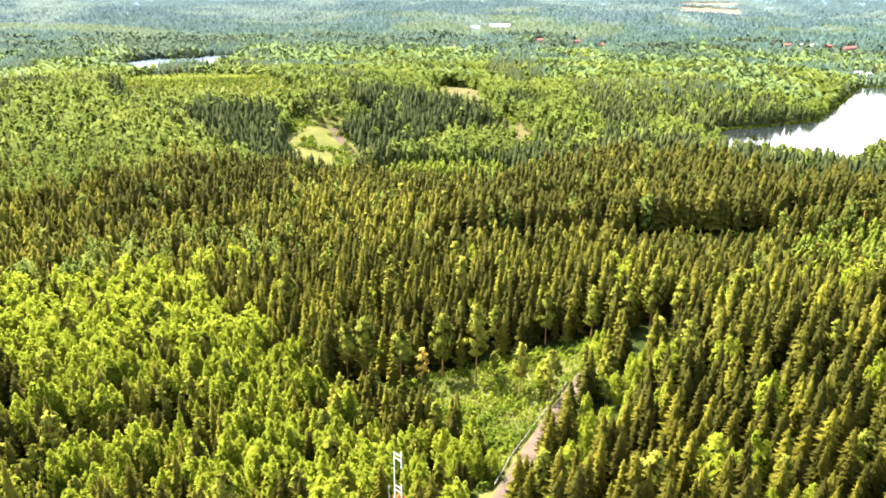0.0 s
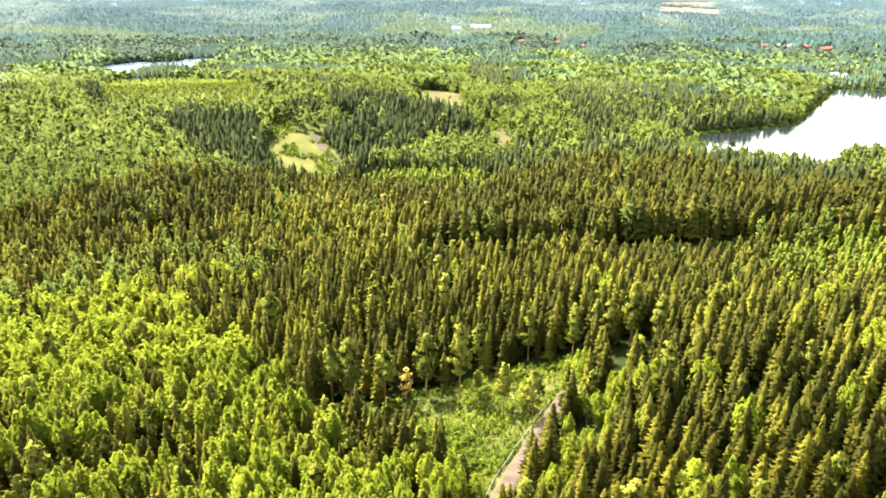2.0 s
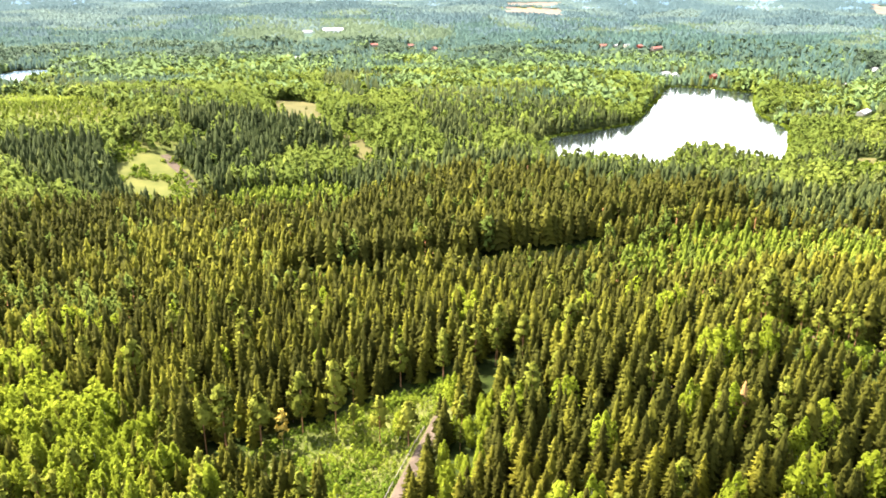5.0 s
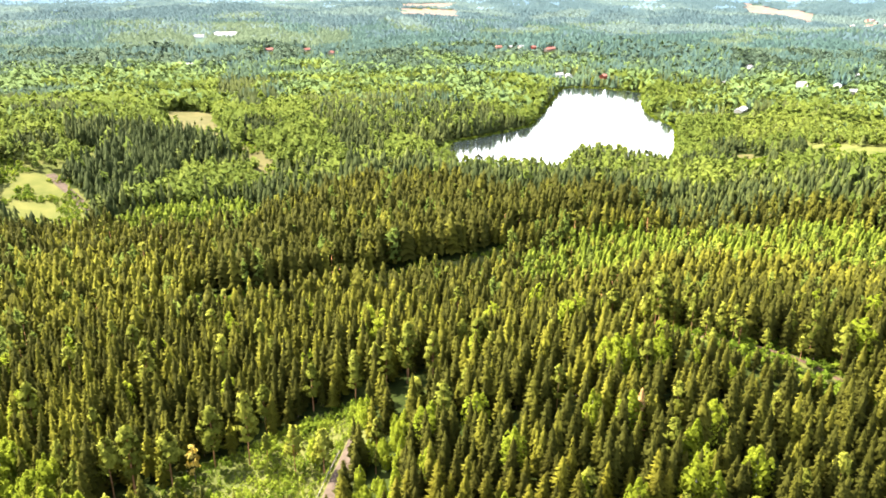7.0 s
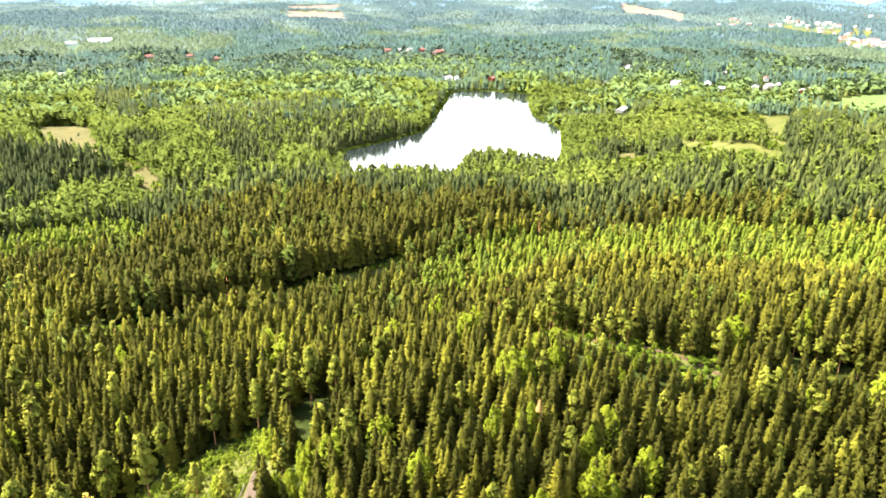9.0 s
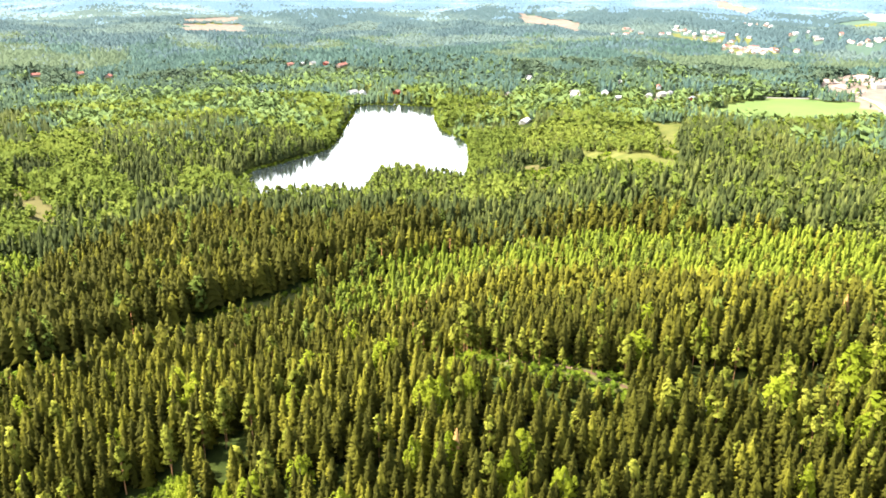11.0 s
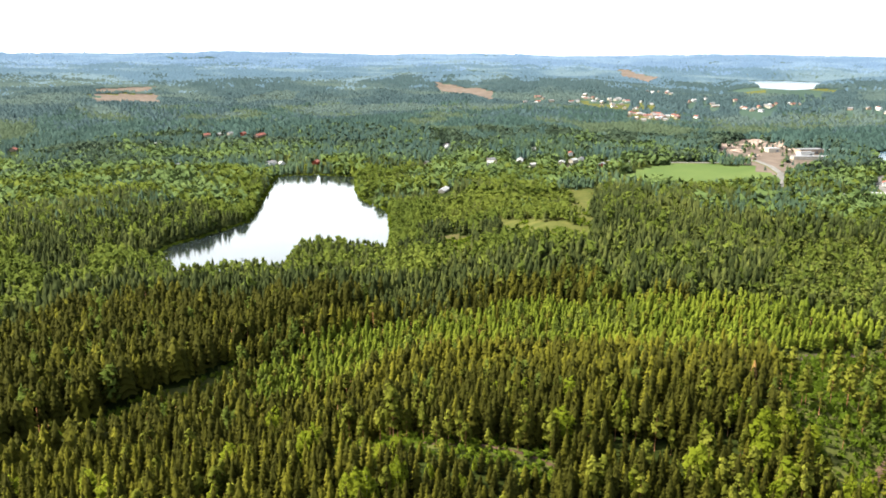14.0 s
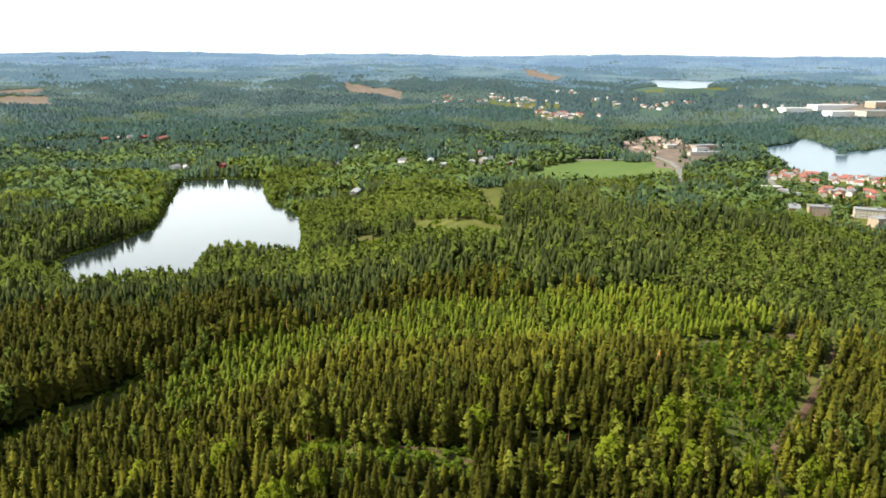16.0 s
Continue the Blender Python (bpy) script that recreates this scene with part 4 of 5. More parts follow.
def forest(name, shapes, x, y, h, tint, g, mats, label, wide=(0.85, 1.2), flat=0.0, up=0.15):
    """One mesh of many trees; each shape is (verts, faces, material index by face)."""
    if len(x) == 0:
        return
    vs, ns, fs, ms, ts, tp, k = [], [], [], [], [], [], 0
    which = g.integers(0, len(shapes), len(x))
    z = ground_z(x, y) - 0.15
    for s, (v, f, fm) in enumerate(shapes):
        sel = np.nonzero(which == s)[0]
        if not len(sel):
            continue
        nv = crown_normals(v, up)
        nv = nv * (1 - flat) + np.array([0, 0, flat])
        nv /= np.linalg.norm(nv, axis=1)[:, None]
        f = facing(v, f, nv)
        a, w = g.uniform(0, 2 * math.pi, len(sel)), g.uniform(*wide, len(sel)) * np.where(h[sel] < 9.5, 1.7, np.where(h[sel] < 13, 1.3, 1.0))
        c, sn, hh = np.cos(a)[:, None], np.sin(a)[:, None], h[sel][:, None]
        lean = g.normal(0, 0.015, (2, len(sel)))
        px = (v[None, :, 0] * c - v[None, :, 1] * sn) * hh * w[:, None] + x[sel][:, None] + v[None, :, 2] * hh * lean[0][:, None]
        py = (v[None, :, 0] * sn + v[None, :, 1] * c) * hh * w[:, None] + y[sel][:, None] + v[None, :, 2] * hh * lean[1][:, None]
        pz = v[None, :, 2] * hh + z[sel][:, None]
        vs.append(np.stack([px, py, pz], -1).reshape(-1, 3))
        ns.append(np.stack([nv[None, :, 0] * c - nv[None, :, 1] * sn, nv[None, :, 0] * sn + nv[None, :, 1] * c, nv[None, :, 2] + 0 * c], -1).reshape(-1, 3))
        fs.append((f[None] + (k + np.arange(len(sel))[:, None, None] * len(v))).reshape(-1, 3))
        ms.append(np.tile(fm, len(sel)))
        ts.append(np.repeat(tint[sel], len(v)))
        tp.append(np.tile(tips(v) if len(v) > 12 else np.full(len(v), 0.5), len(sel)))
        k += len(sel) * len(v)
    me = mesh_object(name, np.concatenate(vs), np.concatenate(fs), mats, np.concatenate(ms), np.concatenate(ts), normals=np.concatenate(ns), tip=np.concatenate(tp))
    tagged(new(name, me), label, "forest", kind="stuff")


def with_stem(crown, st):
    (v, f), (v2, f2) = crown, st
    return np.concatenate([v, v2]), np.concatenate([f, f2 + len(v)]), np.concatenate([np.zeros(len(f), np.int32), np.ones(len(f2), np.int32)])


def bare(crown):
    return crown[0], crown[1], np.zeros(len(crown[1]), np.int32)


SHAPES = {
    0: ([with_stem(spruce_blades(13, 8, rng.uniform(0.165, 0.225)), stem(0.010, 0.004, 0, 0.3)) for _ in range(8)],
        [with_stem(plumes(260, 0.037, rng.uniform(0.18, 0.24), 0.12), stem(0.008, 0.004, 0, 0.45)) for _ in range(8)],
        [with_stem(pine_crown(24, 9, 0.036)[0], stem(0.010, 0.005, 0, 0.8)) for _ in range(6)]),
    1: ([bare(spruce_crown(7, 4, rng.uniform(0.16, 0.21))) for _ in range(8)],
        [bare(plumes(100, 0.046, rng.uniform(0.15, 0.19), 0.12)) for _ in range(8)],
        [with_stem(pine_crown(12, 6, 0.056)[0], stem(0.010, 0.005, 0, 0.8)) for _ in range(6)]),
    2: ([bare(spruce_crown(3, 4, rng.uniform(0.15, 0.18))) for _ in range(8)],
        [bare(birch_crown(24, 0.10, 0.18)) for _ in range(8)],
        [bare(clumpy_crown(6, 4, 0.085, 0.13, 0.42, 0.97, 0.6, 0.035)[0]) for _ in range(6)]),
    3: ([bare(spruce_crown(2, 3, 0.17)) for _ in range(8)],
        [bare(birch_crown(13, 0.15, 0.2, 0.1)) for _ in range(8)],
        [bare(birch_crown(11, 0.13, 0.13, 0.35)) for _ in range(6)]),
}
# the farther rings use the canopies with haze in their colour
MATS_V = ([M["spruce_v"], M["bark"]], [M["birch_v"], M["birch_bark"]], [M["pine_v"], M["pine_bark"]], [M["young"], M["bark"]])
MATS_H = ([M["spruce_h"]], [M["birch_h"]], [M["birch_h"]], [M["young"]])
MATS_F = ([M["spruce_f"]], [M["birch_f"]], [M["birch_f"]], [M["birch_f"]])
MATS = ([M["spruce"], M["bark"]], [M["birch"], M["birch_bark"]], [M["pine"], M["pine_bark"]], [M["young"], M["bark"]])
WORDS = (("spruces", "dense dark spruce trees"), ("birches", "light green birches among conifers"), ("pines", "olive-green pines with reddish trunks"), ("young_pines", "light green conical young pines"))
for level in SHAPES:                                     # young pines have the spruce's outline
    SHAPES[level] = (*SHAPES[level], SHAPES[level][0])


# ---------------------------------------------------------------- near trees, one object each
def part(name, data, parent, label=""):
    ob = new(name, data)
    ob.parent = parent
    if label:
        tagged(ob, label)
    return ob


def tri_mesh(name, shape, mat, normals=None):
    v, f = shape
    return mesh_object(name, v, f if normals is None else facing(v, f, normals), [mat], normals=normals)


def tree_model(kind):
    if kind == 0:
        crown, st = spruce_branches(20, 9, rng.uniform(0.165, 0.215)), stem(0.011, 0.002, 0, 0.98, 6)
        names = ("spruce", M["spruce_o"], M["bark"])
    elif kind == 1:
        crown, c = plumes(1150, 0.0215, rng.uniform(0.19, 0.25), 0.1), ovoid(14, 0.3, 0.9, 0.16)[0]
        st, twigs = stem(0.010, 0.003, 0, 0.85, 6, rng.uniform(-0.02, 0.02)), limbs(c, 0.2, 12)
        names = ("birch", M["birch_o"], M["birch_bark"])
    else:
        crown, c = clumpy_crown(58, 12, 0.031, 0.165, 0.38, 0.985, 0.5, 0.020, 0.2)
        st, twigs = stem(0.0115, 0.004, 0, 0.93, 6, rng.uniform(-0.01, 0.01)), limbs(c, 0.35, 16)
        names = ("pine", M["pine_o"], M["pine_bark"])
    root = new(names[0])
    v, f = crown
    n = crown_normals(v, 0.9 if kind == 1 else 0.15)
    if kind:                                             # normals bent upwards, so that the shaded side is lit as well
        soft = 0.5 if kind == 1 else 0.22
        n = n * (1 - soft) + np.array([0, 0, soft])
        n /= np.linalg.norm(n, axis=1)[:, None]
    f, slots = facing(v, f, n), np.zeros(len(f), np.int32)
    if kind:
        f, slots = np.concatenate([f, twigs[1] + len(v)]), np.concatenate([slots, np.ones(len(twigs[1]), np.int32)])
        v, n = np.concatenate([v, twigs[0]]), np.concatenate([n, crown_normals(twigs[0])])
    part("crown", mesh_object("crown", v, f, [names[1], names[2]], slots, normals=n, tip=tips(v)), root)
    part("trunk", tri_mesh("trunk", st, names[2]), root)
    return root


TREE_TAGS = ({"label": "tall narrow dark-green spruce in a dense stand", "category": "spruce", "group": "spruces by the road"},
             {"label": "bright green birch with a slim pale trunk", "category": "birch", "group": "birches by the road"},
             {"label": "olive-green pine with a bare reddish trunk", "category": "pine", "group": "pines by the road"})
MODELS = [[tagged(tree_model(k), **TREE_TAGS[k]) for _ in range(5)] for k in range(3)]
used = set()


def set_tree(kind, i, x, y, h, wide=1.0, label=None):
    """Put tree i of a kind at x, y; the model itself is used for its first place."""
    model = MODELS[kind][i]
    z = float(ground_z(np.array([x]), np.array([y]))[0]) - 0.15
    m = Matrix.Translation((x, y, z)) @ Matrix.Rotation(random.uniform(0, 6.28), 4, "Z") @ Matrix.Diagonal((h * wide, h * wide, h, 1))
    if (kind, i) in used:
        model.scale = (1, 1, 1)
        ob = copy_thing(model, m)
    else:
        used.add((kind, i))
        ob = model
        pending.append((model, m))
    if label:
        tagged(ob, label)
    return ob


pending = []
for i, (x, y, h, w) in enumerate(LONE_PINES + MORE_PINES + RIDGE_PINES):
    set_tree(2, i % 5, x, y, h * 1.06, w * 1.02, "tall pine with a bare reddish trunk at the clearing's edge")

x1, y1, g1 = scatter(96, 300, 4.25, 21)
seen = np.hypot(x1, y1) > 96 + 85 * np.clip((np.degrees(np.arctan2(x1, y1)) - 22) / 55, 0, 1)      # no trees below the camera's view
x1, y1 = x1[seen], y1[seen]
k1, h1, t1 = plant(x1, y1, g1)
single = np.zeros(len(x1), bool)
for kind, count in ((0, 300), (1, 300), (2, 230)):
    sel = np.nonzero(k1 == kind)[0]
    reach = np.hypot(x1[sel] - 10, y1[sel])
    sel = sel[np.argsort(reach)][:count]
    single[sel] = True
    for q in sel:
        set_tree(kind, int(q) % 5, float(x1[q]), float(y1[q]), float(h1[q]), random.uniform(0.85, 1.2) * (1.15 if kind == 1 else 1.0))
for model, m in pending:
    model.matrix_basis = m
for kind in range(4):
    k = (k1 == kind) & ~single
    forest("near_" + WORDS[kind][0], SHAPES[0][kind], x1[k], y1[k], h1[k], t1[k], g1, MATS[kind], WORDS[kind][1] + " on the near slopes", *(((1.0, 1.4), 0.5, 0.9) if kind == 1 else ()))


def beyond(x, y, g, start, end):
    """Which trees take the farther, haze-tinted colours: more of them with distance, in patches."""
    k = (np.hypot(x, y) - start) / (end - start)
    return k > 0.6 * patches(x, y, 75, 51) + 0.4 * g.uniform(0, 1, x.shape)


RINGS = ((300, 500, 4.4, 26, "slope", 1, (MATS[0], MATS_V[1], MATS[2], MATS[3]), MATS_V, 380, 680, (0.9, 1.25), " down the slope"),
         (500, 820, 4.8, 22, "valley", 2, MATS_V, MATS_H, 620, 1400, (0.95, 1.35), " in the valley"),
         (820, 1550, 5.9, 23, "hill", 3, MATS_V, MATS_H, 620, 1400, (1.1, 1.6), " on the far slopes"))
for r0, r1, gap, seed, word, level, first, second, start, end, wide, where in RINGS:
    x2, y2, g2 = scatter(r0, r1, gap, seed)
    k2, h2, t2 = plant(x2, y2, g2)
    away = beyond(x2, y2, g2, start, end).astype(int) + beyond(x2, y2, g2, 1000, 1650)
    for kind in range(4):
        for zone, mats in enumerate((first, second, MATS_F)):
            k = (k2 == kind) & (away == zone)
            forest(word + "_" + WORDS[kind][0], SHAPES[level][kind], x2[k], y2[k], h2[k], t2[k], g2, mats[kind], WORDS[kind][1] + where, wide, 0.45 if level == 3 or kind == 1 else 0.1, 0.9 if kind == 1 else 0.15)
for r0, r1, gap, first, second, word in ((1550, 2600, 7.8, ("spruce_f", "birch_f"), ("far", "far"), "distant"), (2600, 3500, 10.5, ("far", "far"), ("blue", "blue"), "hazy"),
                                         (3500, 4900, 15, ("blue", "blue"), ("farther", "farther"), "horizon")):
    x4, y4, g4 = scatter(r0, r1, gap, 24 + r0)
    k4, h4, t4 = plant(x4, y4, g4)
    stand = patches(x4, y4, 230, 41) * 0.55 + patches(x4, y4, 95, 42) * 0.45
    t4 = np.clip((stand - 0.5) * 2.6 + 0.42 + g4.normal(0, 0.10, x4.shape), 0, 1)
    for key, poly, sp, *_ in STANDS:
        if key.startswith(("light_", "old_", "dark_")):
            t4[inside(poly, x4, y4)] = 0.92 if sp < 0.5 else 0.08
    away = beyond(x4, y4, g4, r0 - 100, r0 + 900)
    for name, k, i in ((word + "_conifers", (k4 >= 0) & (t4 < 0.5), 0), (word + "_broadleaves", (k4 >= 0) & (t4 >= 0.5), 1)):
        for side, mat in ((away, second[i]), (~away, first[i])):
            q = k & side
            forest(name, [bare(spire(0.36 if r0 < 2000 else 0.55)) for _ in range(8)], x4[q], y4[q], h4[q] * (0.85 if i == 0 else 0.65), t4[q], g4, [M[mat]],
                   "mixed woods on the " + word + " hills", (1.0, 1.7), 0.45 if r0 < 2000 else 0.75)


# reeds along the lake shore
def shore_reeds():
    level, shore = LAKES["main"]
    g, pts = np.random.default_rng(61), []
    for (x0, y0), (x1, y1) in zip(shore, shore[1:] + shore[:1]):
        n = int(math.hypot(x1 - x0, y1 - y0) / 0.9)
        k = (np.arange(n) + 0.5) / n
        pts.append(np.stack([x0 + (x1 - x0) * k, y0 + (y1 - y0) * k], 1))
    p = np.concatenate(pts) + g.normal(0, 1.3, (sum(map(len, pts)), 2))
    forest("shore_reeds", [bare(birch_crown(10, 0.3, 0.5, 0.0)) for _ in range(4)], p[:, 0], p[:, 1], g.uniform(0.8, 1.9, len(p)), g.uniform(0.2, 0.9, len(p)), g, [M["shrub"]],
           "light green reeds and bushes along the shore", (0.9, 1.6))


shore_reeds()


# shrubs and saplings of the clearings
def shrub_shapes(n, size):
    return [bare(birch_crown(n, size, 0.42, 0.05)) for _ in range(5)]


xs, ys, gs = scatter(100, 215, 1.15, 31)
ks = inside(CLEARING, xs, ys) & (gs.uniform(0, 1, xs.shape) < 0.85)
for half, line in ROADS.values():
    ks &= off_line(line, xs, ys) > half + 0.8
forest("clearing_shrubs", shrub_shapes(30, 0.12), xs[ks], ys[ks], gs.uniform(0.9, 2.6, ks.sum()) * (0.5 + patches(xs[ks], ys[ks], 9, 12)), np.clip(patches(xs[ks], ys[ks], 12, 13) + gs.normal(0, 0.2, ks.sum()), 0, 1), gs, [M["shrub"]], "bright green saplings and shrubs covering the clearing", (0.45, 0.9), 0.5)
xs, ys, gs = scatter(150, 700, 2.9, 32)
ks = off_line(ROADS["ridge_path"][1], xs, ys) < 15
for name, poly, *_ in STANDS:
    if name in ("glade", "cut_strip", "clear_w", "clear_e", "clear_path", "plantation", "clear_n", "clear_s"):
        ks |= inside(poly, xs, ys)
ks &= patches(xs, ys, 18, 14) > np.where(np.hypot(xs, ys) > 480, 0.55, 0.34)
ks |= inside(STRIP, xs, ys) | inside(GLADE, xs, ys)
forest("glade_shrubs", shrub_shapes(13, 0.24), xs[ks], ys[ks], gs.uniform(1.0, 3.6, ks.sum()), gs.uniform(0, 0.8, ks.sum()) * np.where(inside(GLADE, xs[ks], ys[ks]), 0.3, 1.0), gs, [M["shrub"]], "scattered green saplings in the glades", (0.5, 1.0), 0.4)


# ---------------------------------------------------------------- buildings
def box_mesh(name, lo, hi, mat, bevel=0.0):
    bm = bmesh.new()
    bmesh.ops.create_cube(bm, size=1.0)
    for v in bm.verts:
        v.co = Vector([lo[i] + (v.co[i] + 0.5) * (hi[i] - lo[i]) for i in range(3)])
    if bevel:
        bmesh.ops.bevel(bm, geom=bm.edges[:], offset=bevel, segments=1, affect="EDGES")
    me = bpy.data.meshes.new(name)
    bm.to_mesh(me)
    bm.free()
    me.materials.append(mat)
    return me


def gable_mesh(name, l, w, h, rise, mat):
    """Walls with their two gables, open below the roof."""
    a, b = l / 2, w / 2
    v = [(-a, -b, -1), (a, -b, -1), (a, b, -1), (-a, b, -1), (-a, -b, h), (a, -b, h), (a, b, h), (-a, b, h), (-a, 0, h + rise), (a, 0, h + rise)]
    f = [(0, 1, 5, 4), (1, 2, 6, 9, 5), (2, 3, 7, 6), (3, 0, 4, 8, 7)]
    me = bpy.data.meshes.new(name)
    me.from_pydata(v, [], f)
    me.materials.append(mat)
    return me


def roof_mesh(name, l, w, h, rise, mat, over=0.6, thick=0.22):
    a, b = l / 2 + over, w / 2 + over
    drop = rise * over / (w / 2)
    top = [(-a, -b, h - drop), (a, -b, h - drop), (a, 0, h + rise), (-a, 0, h + rise), (-a, b, h - drop), (a, b, h - drop)]
    v = [(x, y, z + thick) for x, y, z in top] + top
    f = [(0, 1, 2, 3), (3, 2, 5, 4), (9, 8, 7, 6), (10, 11, 8, 9), (0, 6, 7, 1), (4, 5, 11, 10), (0, 3, 9, 6), (3, 4, 10, 9), (1, 7, 8, 2), (2, 8, 11, 5)]
    me = bpy.data.meshes.new(name)
    me.from_pydata(v, [], f)
    me.materials.append(mat)
    return me


WINDOW = box_mesh("window", (-0.7, -0.06, -0.65), (0.7, 0.06, 0.65), M["white"], 0.02)
PANE = box_mesh("pane", (-0.58, -0.09, -0.53), (0.58, 0.09, 0.53), M["glass"])
DOOR = box_mesh("door", (-0.5, -0.08, -1.05), (0.5, 0.08, 1.05), M["wood"], 0.03)
WALL_WORDS = {"white": "white", "cream": "cream", "brick": "pale brick", "red_paint": "red-painted"}
ROOF_WORDS = {"red_roof": "red tiled roof", "grey_roof": "grey sheet roof", "pale_roof": "pale sheet roof"}


def window_at(parent, x, y, z, turn):
    win = part("window", WINDOW, parent)
    win.matrix_basis = Matrix.Translation((x, y, z)) @ Matrix.Rotation(turn, 4, "Z")
    part("pane", PANE, win)


def house(x, y, turn, l, w, h, storeys, wall, roof, near):
    root = new("house")
    rise = w * 0.27
    part("wall", gable_mesh("wall", l, w, h, rise, M[wall]), root)
    part("roof", roof_mesh("roof", l, w, h, rise, M[roof]), root)
    chimney = part("chimney", box_mesh("chimney", (-0.35, -0.35, 0), (0.35, 0.35, 1.6), M["brick"], 0.03), root)
    chimney.location = (l * 0.15, w * 0.12, h + rise * 0.6)
    if near:
        k = max(2, int(l // 4))
        for side in (-1, 1):
            for i in range(k):
                window_at(root, -l / 2 + (i + 0.5) * l / k, side * w / 2, 1.6, 0)
        door = part("door", DOOR, root)
        door.matrix_basis = Matrix.Translation((l / 2, 0, 1.05)) @ Matrix.Rotation(math.pi / 2, 4, "Z")
    z = float(ground_z(np.array([x]), np.array([y]))[0])
    root.matrix_basis = pose(x, y, z + 0.2, 0, 0, turn)
    return tagged(root, f"{WALL_WORDS[wall]} house with a {ROOF_WORDS[roof]} among trees", "house", "houses in the valley")


for row in HOUSES:
    house(*row, math.hypot(row[0], row[1]) < 1130)


def block(x, y, turn, l, w, h, storeys, wall, roof):
    flat = storeys == 3
    root = new("apartment_building" if flat else "industrial_hall")
    part("wall", box_mesh("wall", (-l / 2, -w / 2, -1.5), (l / 2, w / 2, h), M[wall]), root)
    part("roof", box_mesh("roof", (-l / 2 - 0.4, -w / 2 - 0.4, h + 0.004), (l / 2 + 0.4, w / 2 + 0.4, h + 0.7), M[roof], 0.08), root)
    if flat:
        vent = part("roof_vent", box_mesh("roof_vent", (-2, -1.5, 0), (2, 1.5, 2.2), M["grey_roof"], 0.05), root)
        vent.location = (l * 0.2, 0, h + 0.7)
        k = int(l // 3.4)
        for side in (-1, 1):
            for s in range(3):
                for i in range(k):
                    window_at(root, -l / 2 + (i + 0.5) * l / k, side * w / 2, 1.9 + 3.0 * s, 0)
    else:
        band = part("door", box_mesh("door", (-2.2, -0.1, 0), (2.2, 0.1, min(4.0, h - 1)), M["grey_roof"]), root)
        band.location = (l * 0.25, -w / 2 - 0.05, 0)
    z = float(ground_z(np.array([x]), np.array([y]))[0])
    root.matrix_basis = pose(x, y, z + 0.2, 0, 0, turn)
    tagged(root, (f"three-storey {WALL_WORDS[wall]} apartment building with a flat grey roof" if flat else f"long {WALL_WORDS[wall]} hall with a {ROOF_WORDS[roof]}"), "building", "blocks by the town")


for row in BLOCKS:
    block(*row)


# ---------------------------------------------------------------- the radio mast beside the camera's way
def bar(a, b, r, n=5):
    a, b = Vector(a), Vector(b)
    q = (b - a).to_track_quat("Z", "Y").to_matrix()
    v = []
    for p in (a, b):
        v += [tuple(p + q @ Vector((r * math.cos(2 * math.pi * i / n), r * math.sin(2 * math.pi * i / n), 0))) for i in range(n)]
    f = []
    for i in range(n):
        j = (i + 1) % n
        f += [(i, j, n + j), (i, n + j, n + i)]
    for i in range(1, n - 1):
        f += [(0, i + 1, i), (n, n + i, n + i + 1)]
    return np.array(v), np.array(f)


def build_mast():
    x, y, top = -2.6, 36.6, 70.6
    z0 = float(ground_z(np.array([x]), np.array([y]))[0])
    root = new("radio_mast")
    root.location = (x, y, z0)
    height, half = top - z0, 0.42
    feet = [(half * math.cos(a), half * math.sin(a)) for a in (0.3, 0.3 + 2.094, 0.3 + 4.189)]
    sections = 11
    for s in range(sections):
        lo, hi = height * s / sections, height * (s + 1) / sections
        pieces, steps = [], 4
        for i in range(3):
            (ax, ay), (bx, by) = feet[i], feet[(i + 1) % 3]
            pieces.append(bar((ax, ay, lo), (ax, ay, hi), 0.045))
            for q in range(steps):
                za, zb = lo + (hi - lo) * q / steps, lo + (hi - lo) * (q + 1) / steps
                pieces += [bar((ax, ay, za), (bx, by, zb), 0.02, 4), bar((ax, ay, zb), (bx, by, zb), 0.02, 4)]
        part("lattice_section", tri_mesh("lattice_section", join(pieces), M["red_paint" if s % 2 == 0 else "white"]), root, "red lattice section" if s % 2 == 0 else "white lattice section")
    part("antenna_pole", tri_mesh("antenna_pole", bar((-0.2, 0, height - 1.5), (-0.2, 0, height + 3.3), 0.032, 8), M["white"]), root)
    part("antenna_pole", tri_mesh("antenna_pole", bar((-0.55, 0.1, height - 1.2), (-0.55, 0.1, height + 0.9), 0.024, 8), M["metal"]), root)
    for z in (0.75, 3.0):
        rod = part("dipole", tri_mesh("dipole", bar((0.22, -0.1, height + z - 0.8), (0.22, -0.1, height + z + 0.35), 0.03, 8), M["white"]), root)
        for dz in (-0.16, 0.16):
            part("bracket", tri_mesh("bracket", bar((-0.2, 0, height + z + dz + 0.12), (0.22, -0.1, height + z + dz - 0.12), 0.034, 6), M["white"]), rod)
    part("beacon", tri_mesh("beacon", bar((0.05, 0, height), (0.05, 0, height + 0.3), 0.07, 10), M["red_paint"]), root)
    tagged(root, "tall red and white lattice mast with white antennas", "mast")


build_mast()


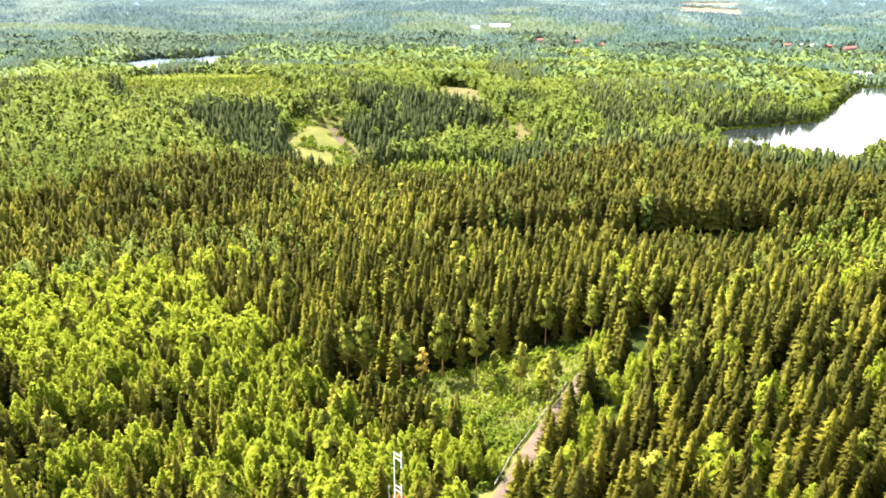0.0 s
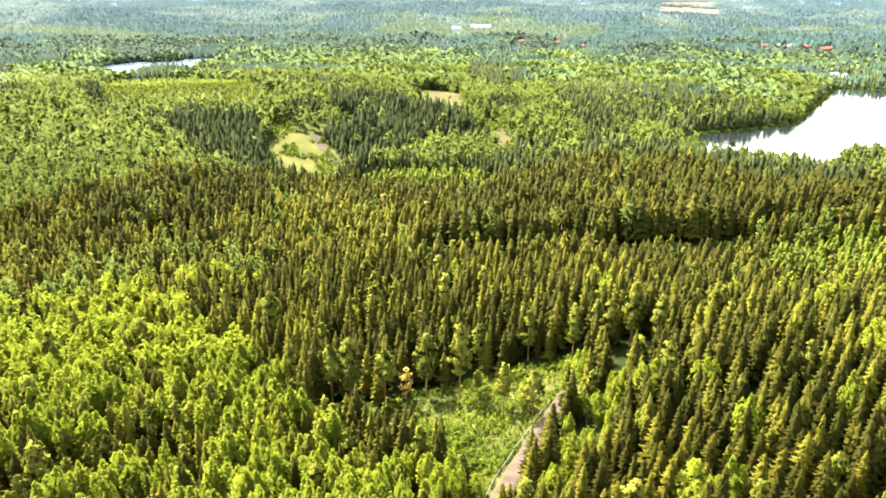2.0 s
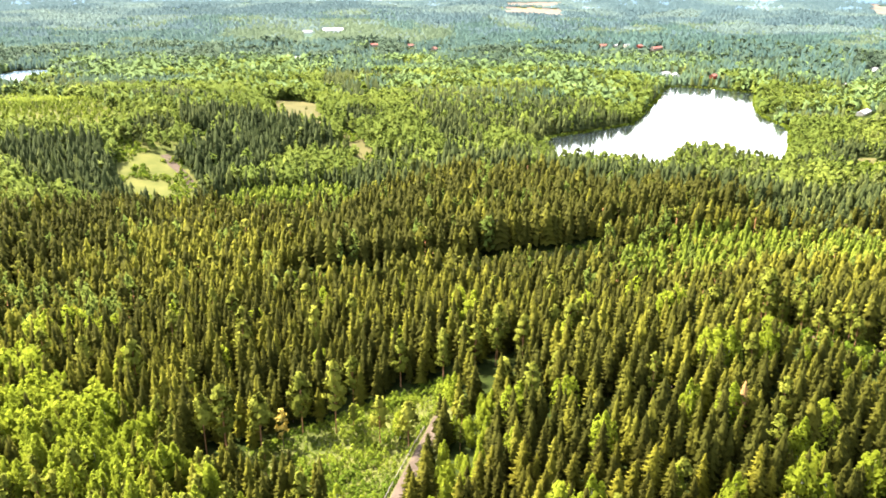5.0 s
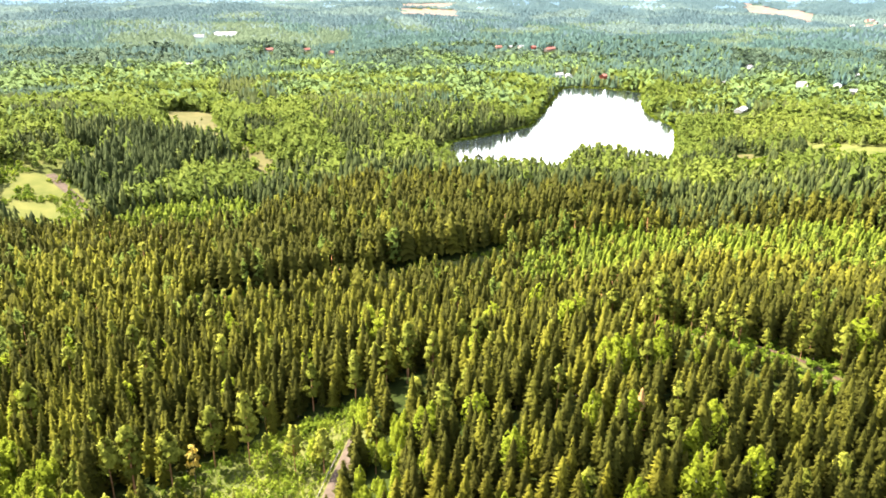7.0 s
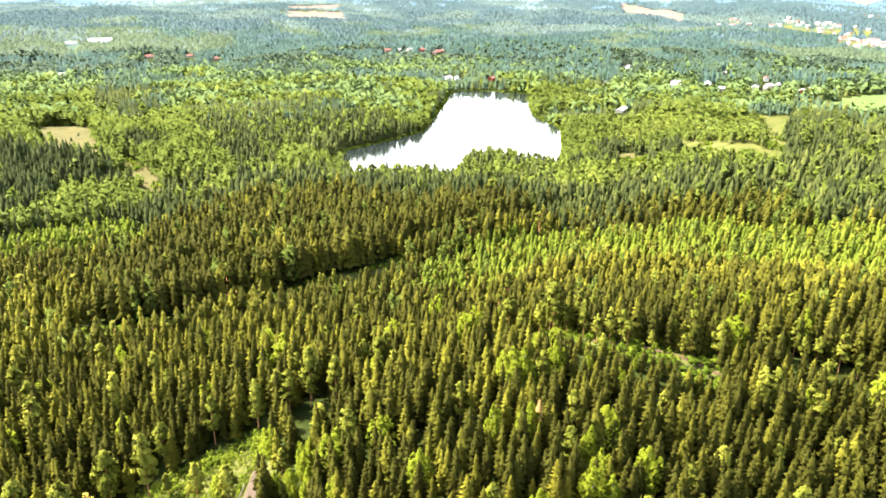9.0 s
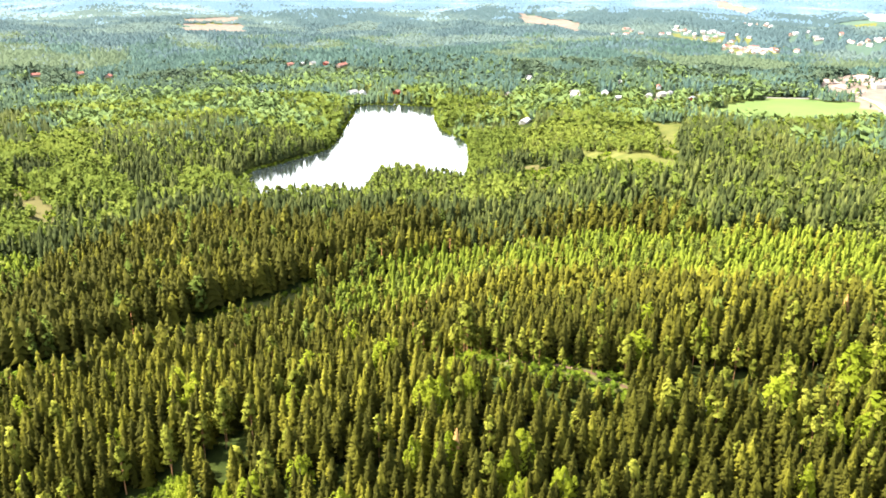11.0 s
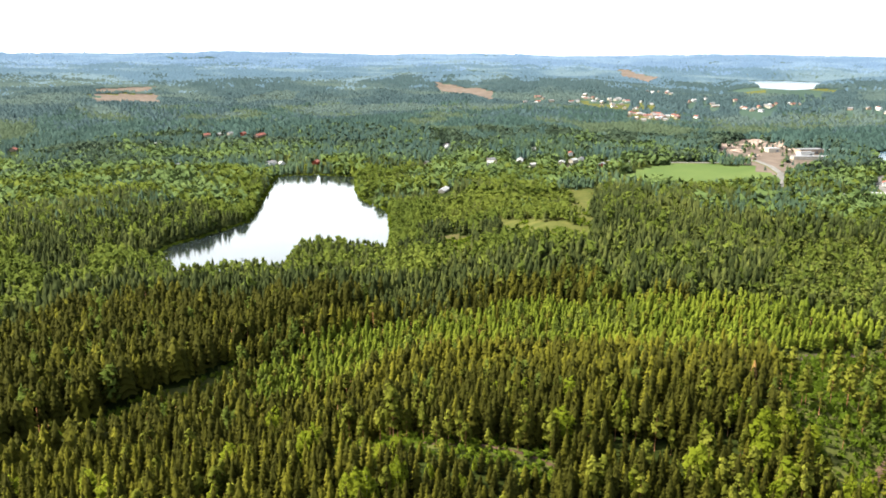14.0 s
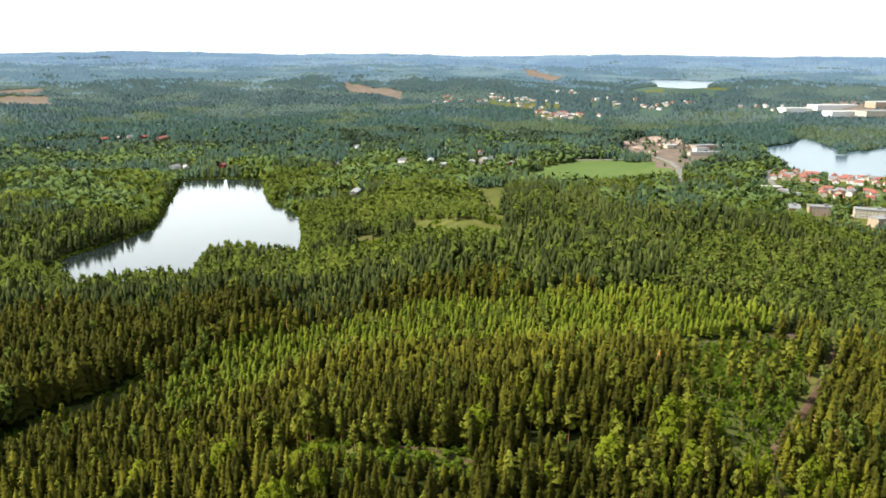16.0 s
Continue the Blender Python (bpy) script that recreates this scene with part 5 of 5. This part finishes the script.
# ---------------------------------------------------------------- guard rail along the gravel road
def build_rail():
    line = [(13.9, 127.6), (18.4, 142), (24.7, 155.8), (32.4, 170), (37, 177.6)]
    pts = []
    for (x0, y0), (x1, y1) in zip(line, line[1:]):
        k = max(1, round(math.hypot(x1 - x0, y1 - y0) / 3))
        pts += [(x0 + (x1 - x0) * i / k, y0 + (y1 - y0) * i / k) for i in range(k)]
    p = np.array(pts + [line[-1]])
    t = np.gradient(p, axis=0)
    n = np.stack([-t[:, 1], t[:, 0]], 1) / np.linalg.norm(t, axis=1)[:, None]
    q = p + n * 3.0
    z = ground_z(p[:, 0], p[:, 1]) * 0.6 + ground_z(q[:, 0], q[:, 1]) * 0.4 + 0.5
    root = new("guard_rail")
    for i in range(len(q) - 1):
        a, b = (q[i][0], q[i][1], z[i] + 0.68), (q[i + 1][0], q[i + 1][1], z[i + 1] + 0.68)
        part("rail", tri_mesh("rail", bar(a, b, 0.11, 6), M["wood"]), root)
    for i in range(len(q)):
        part("post", tri_mesh("post", bar((q[i][0], q[i][1], z[i] - 0.6), (q[i][0], q[i][1], z[i] + 0.75), 0.08, 6), M["wood"]), root)
    tagged(root, "weathered wooden guard rail on posts along the gravel road", "guard rail")


build_rail()


# ---------------------------------------------------------------- jetties on the lake shore
for x, y, turn in ((258, 671, -50), (281, 687, -60), (310, 694, -75), (470, 867, -20)):
    root = new("jetty")
    for i in range(9):
        part("plank", box_mesh("plank", (-0.8, i * 0.75, 0.45), (0.8, i * 0.75 + 0.68, 0.55), M["wood"]), root)
    for i in (0, 3, 6):
        for s in (-0.7, 0.7):
            part("post", tri_mesh("post", bar((s, i + 0.4, -1.5), (s, i + 0.4, 0.45), 0.09, 6), M["bark"]), root)
    root.matrix_basis = pose(x, y, -27.5, 0, 0, turn - 90)
    tagged(root, "short grey wooden jetty at the lake shore", "jetty", "jetties")


# ---------------------------------------------------------------- dry trees among the green ones
def dry_tree(x, y, h, mat, label, pine=False):
    root = new("pine" if pine else "spruce")
    if pine:
        crown, c = clumpy_crown(30, 9, 0.03, 0.15, 0.25, 0.985, 0.6, 0.022, 0.15)
        st = stem(0.011, 0.003, 0, 0.95, 6)
    else:
        crown, st = spruce_branches(18, 9, 0.17), stem(0.011, 0.002, 0, 0.98, 6)
    part("crown", tri_mesh("crown", crown, M[mat], crown_normals(crown[0])), root)
    part("trunk", tri_mesh("trunk", st, M["bark"]), root)
    z = float(ground_z(np.array([x]), np.array([y]))[0]) - 0.15
    root.matrix_basis = Matrix.Translation((x, y, z)) @ Matrix.Diagonal((h, h, h, 1))
    tagged(root, label, "tree")


dry_tree(-5.7, 188.7, 13.8, "gold", "golden yellow dying pine at the clearing's edge", True)
dry_tree(106, 138, 15.5, "dead", "reddish brown dead spruce among green ones")
dry_tree(291, 127, 16.0, "dead", "rust-red dead spruce in a dark stand")
dry_tree(47, 124, 13.0, "dead", "brown dry spruce below the road")
for x, y, h in ((300, 56, 13), (310, 62, 12), (318, 58, 13.5), (306, 66, 12)):
    dry_tree(x, y, h, "dead", "grey-brown dry tree beside the forest track", True)


# ---------------------------------------------------------------- bare rock heaps of the building site
def heap(x, y, r, h, seed):
    g = np.random.default_rng(seed)
    n, m = 14, 6
    v, f = [], []
    z0 = float(ground_z(np.array([x]), np.array([y]))[0]) - 0.5
    for j in range(m):
        k = 1 - j / m
        for i in range(n):
            a = 2 * math.pi * i / n
            q = r * k * (1 + 0.25 * g.uniform(-1, 1))
            v.append((x + q * math.cos(a), y + q * 0.7 * math.sin(a), z0 + h * (1 - k * k) * (1 + 0.2 * g.uniform(-1, 1))))
    v.append((x, y, z0 + h))
    for j in range(m - 1):
        for i in range(n):
            f.append((j * n + i, j * n + (i + 1) % n, (j + 1) * n + (i + 1) % n, (j + 1) * n + i))
    f += [((m - 1) * n + i, (m - 1) * n + (i + 1) % n, m * n) for i in range(n)]
    me = bpy.data.meshes.new("rock_heap")
    me.from_pydata(v, [], f)
    me.materials.append(M["rock"])
    tagged(new("rock_heap", me), "pale reddish heap of blasted rock and earth", "rock heap", "rock heaps")


for i, (x, y, r, h) in enumerate(((1287, 676, 30, 6), (1255, 635, 18, 4), (1358, 653, 34, 9), (1322, 610, 24, 6), (1390, 610, 30, 10), (1340, 575, 16, 4), (1225, 590, 16, 3), (910, 190, 10, 2))):
    heap(x, y, r, h, 50 + i)
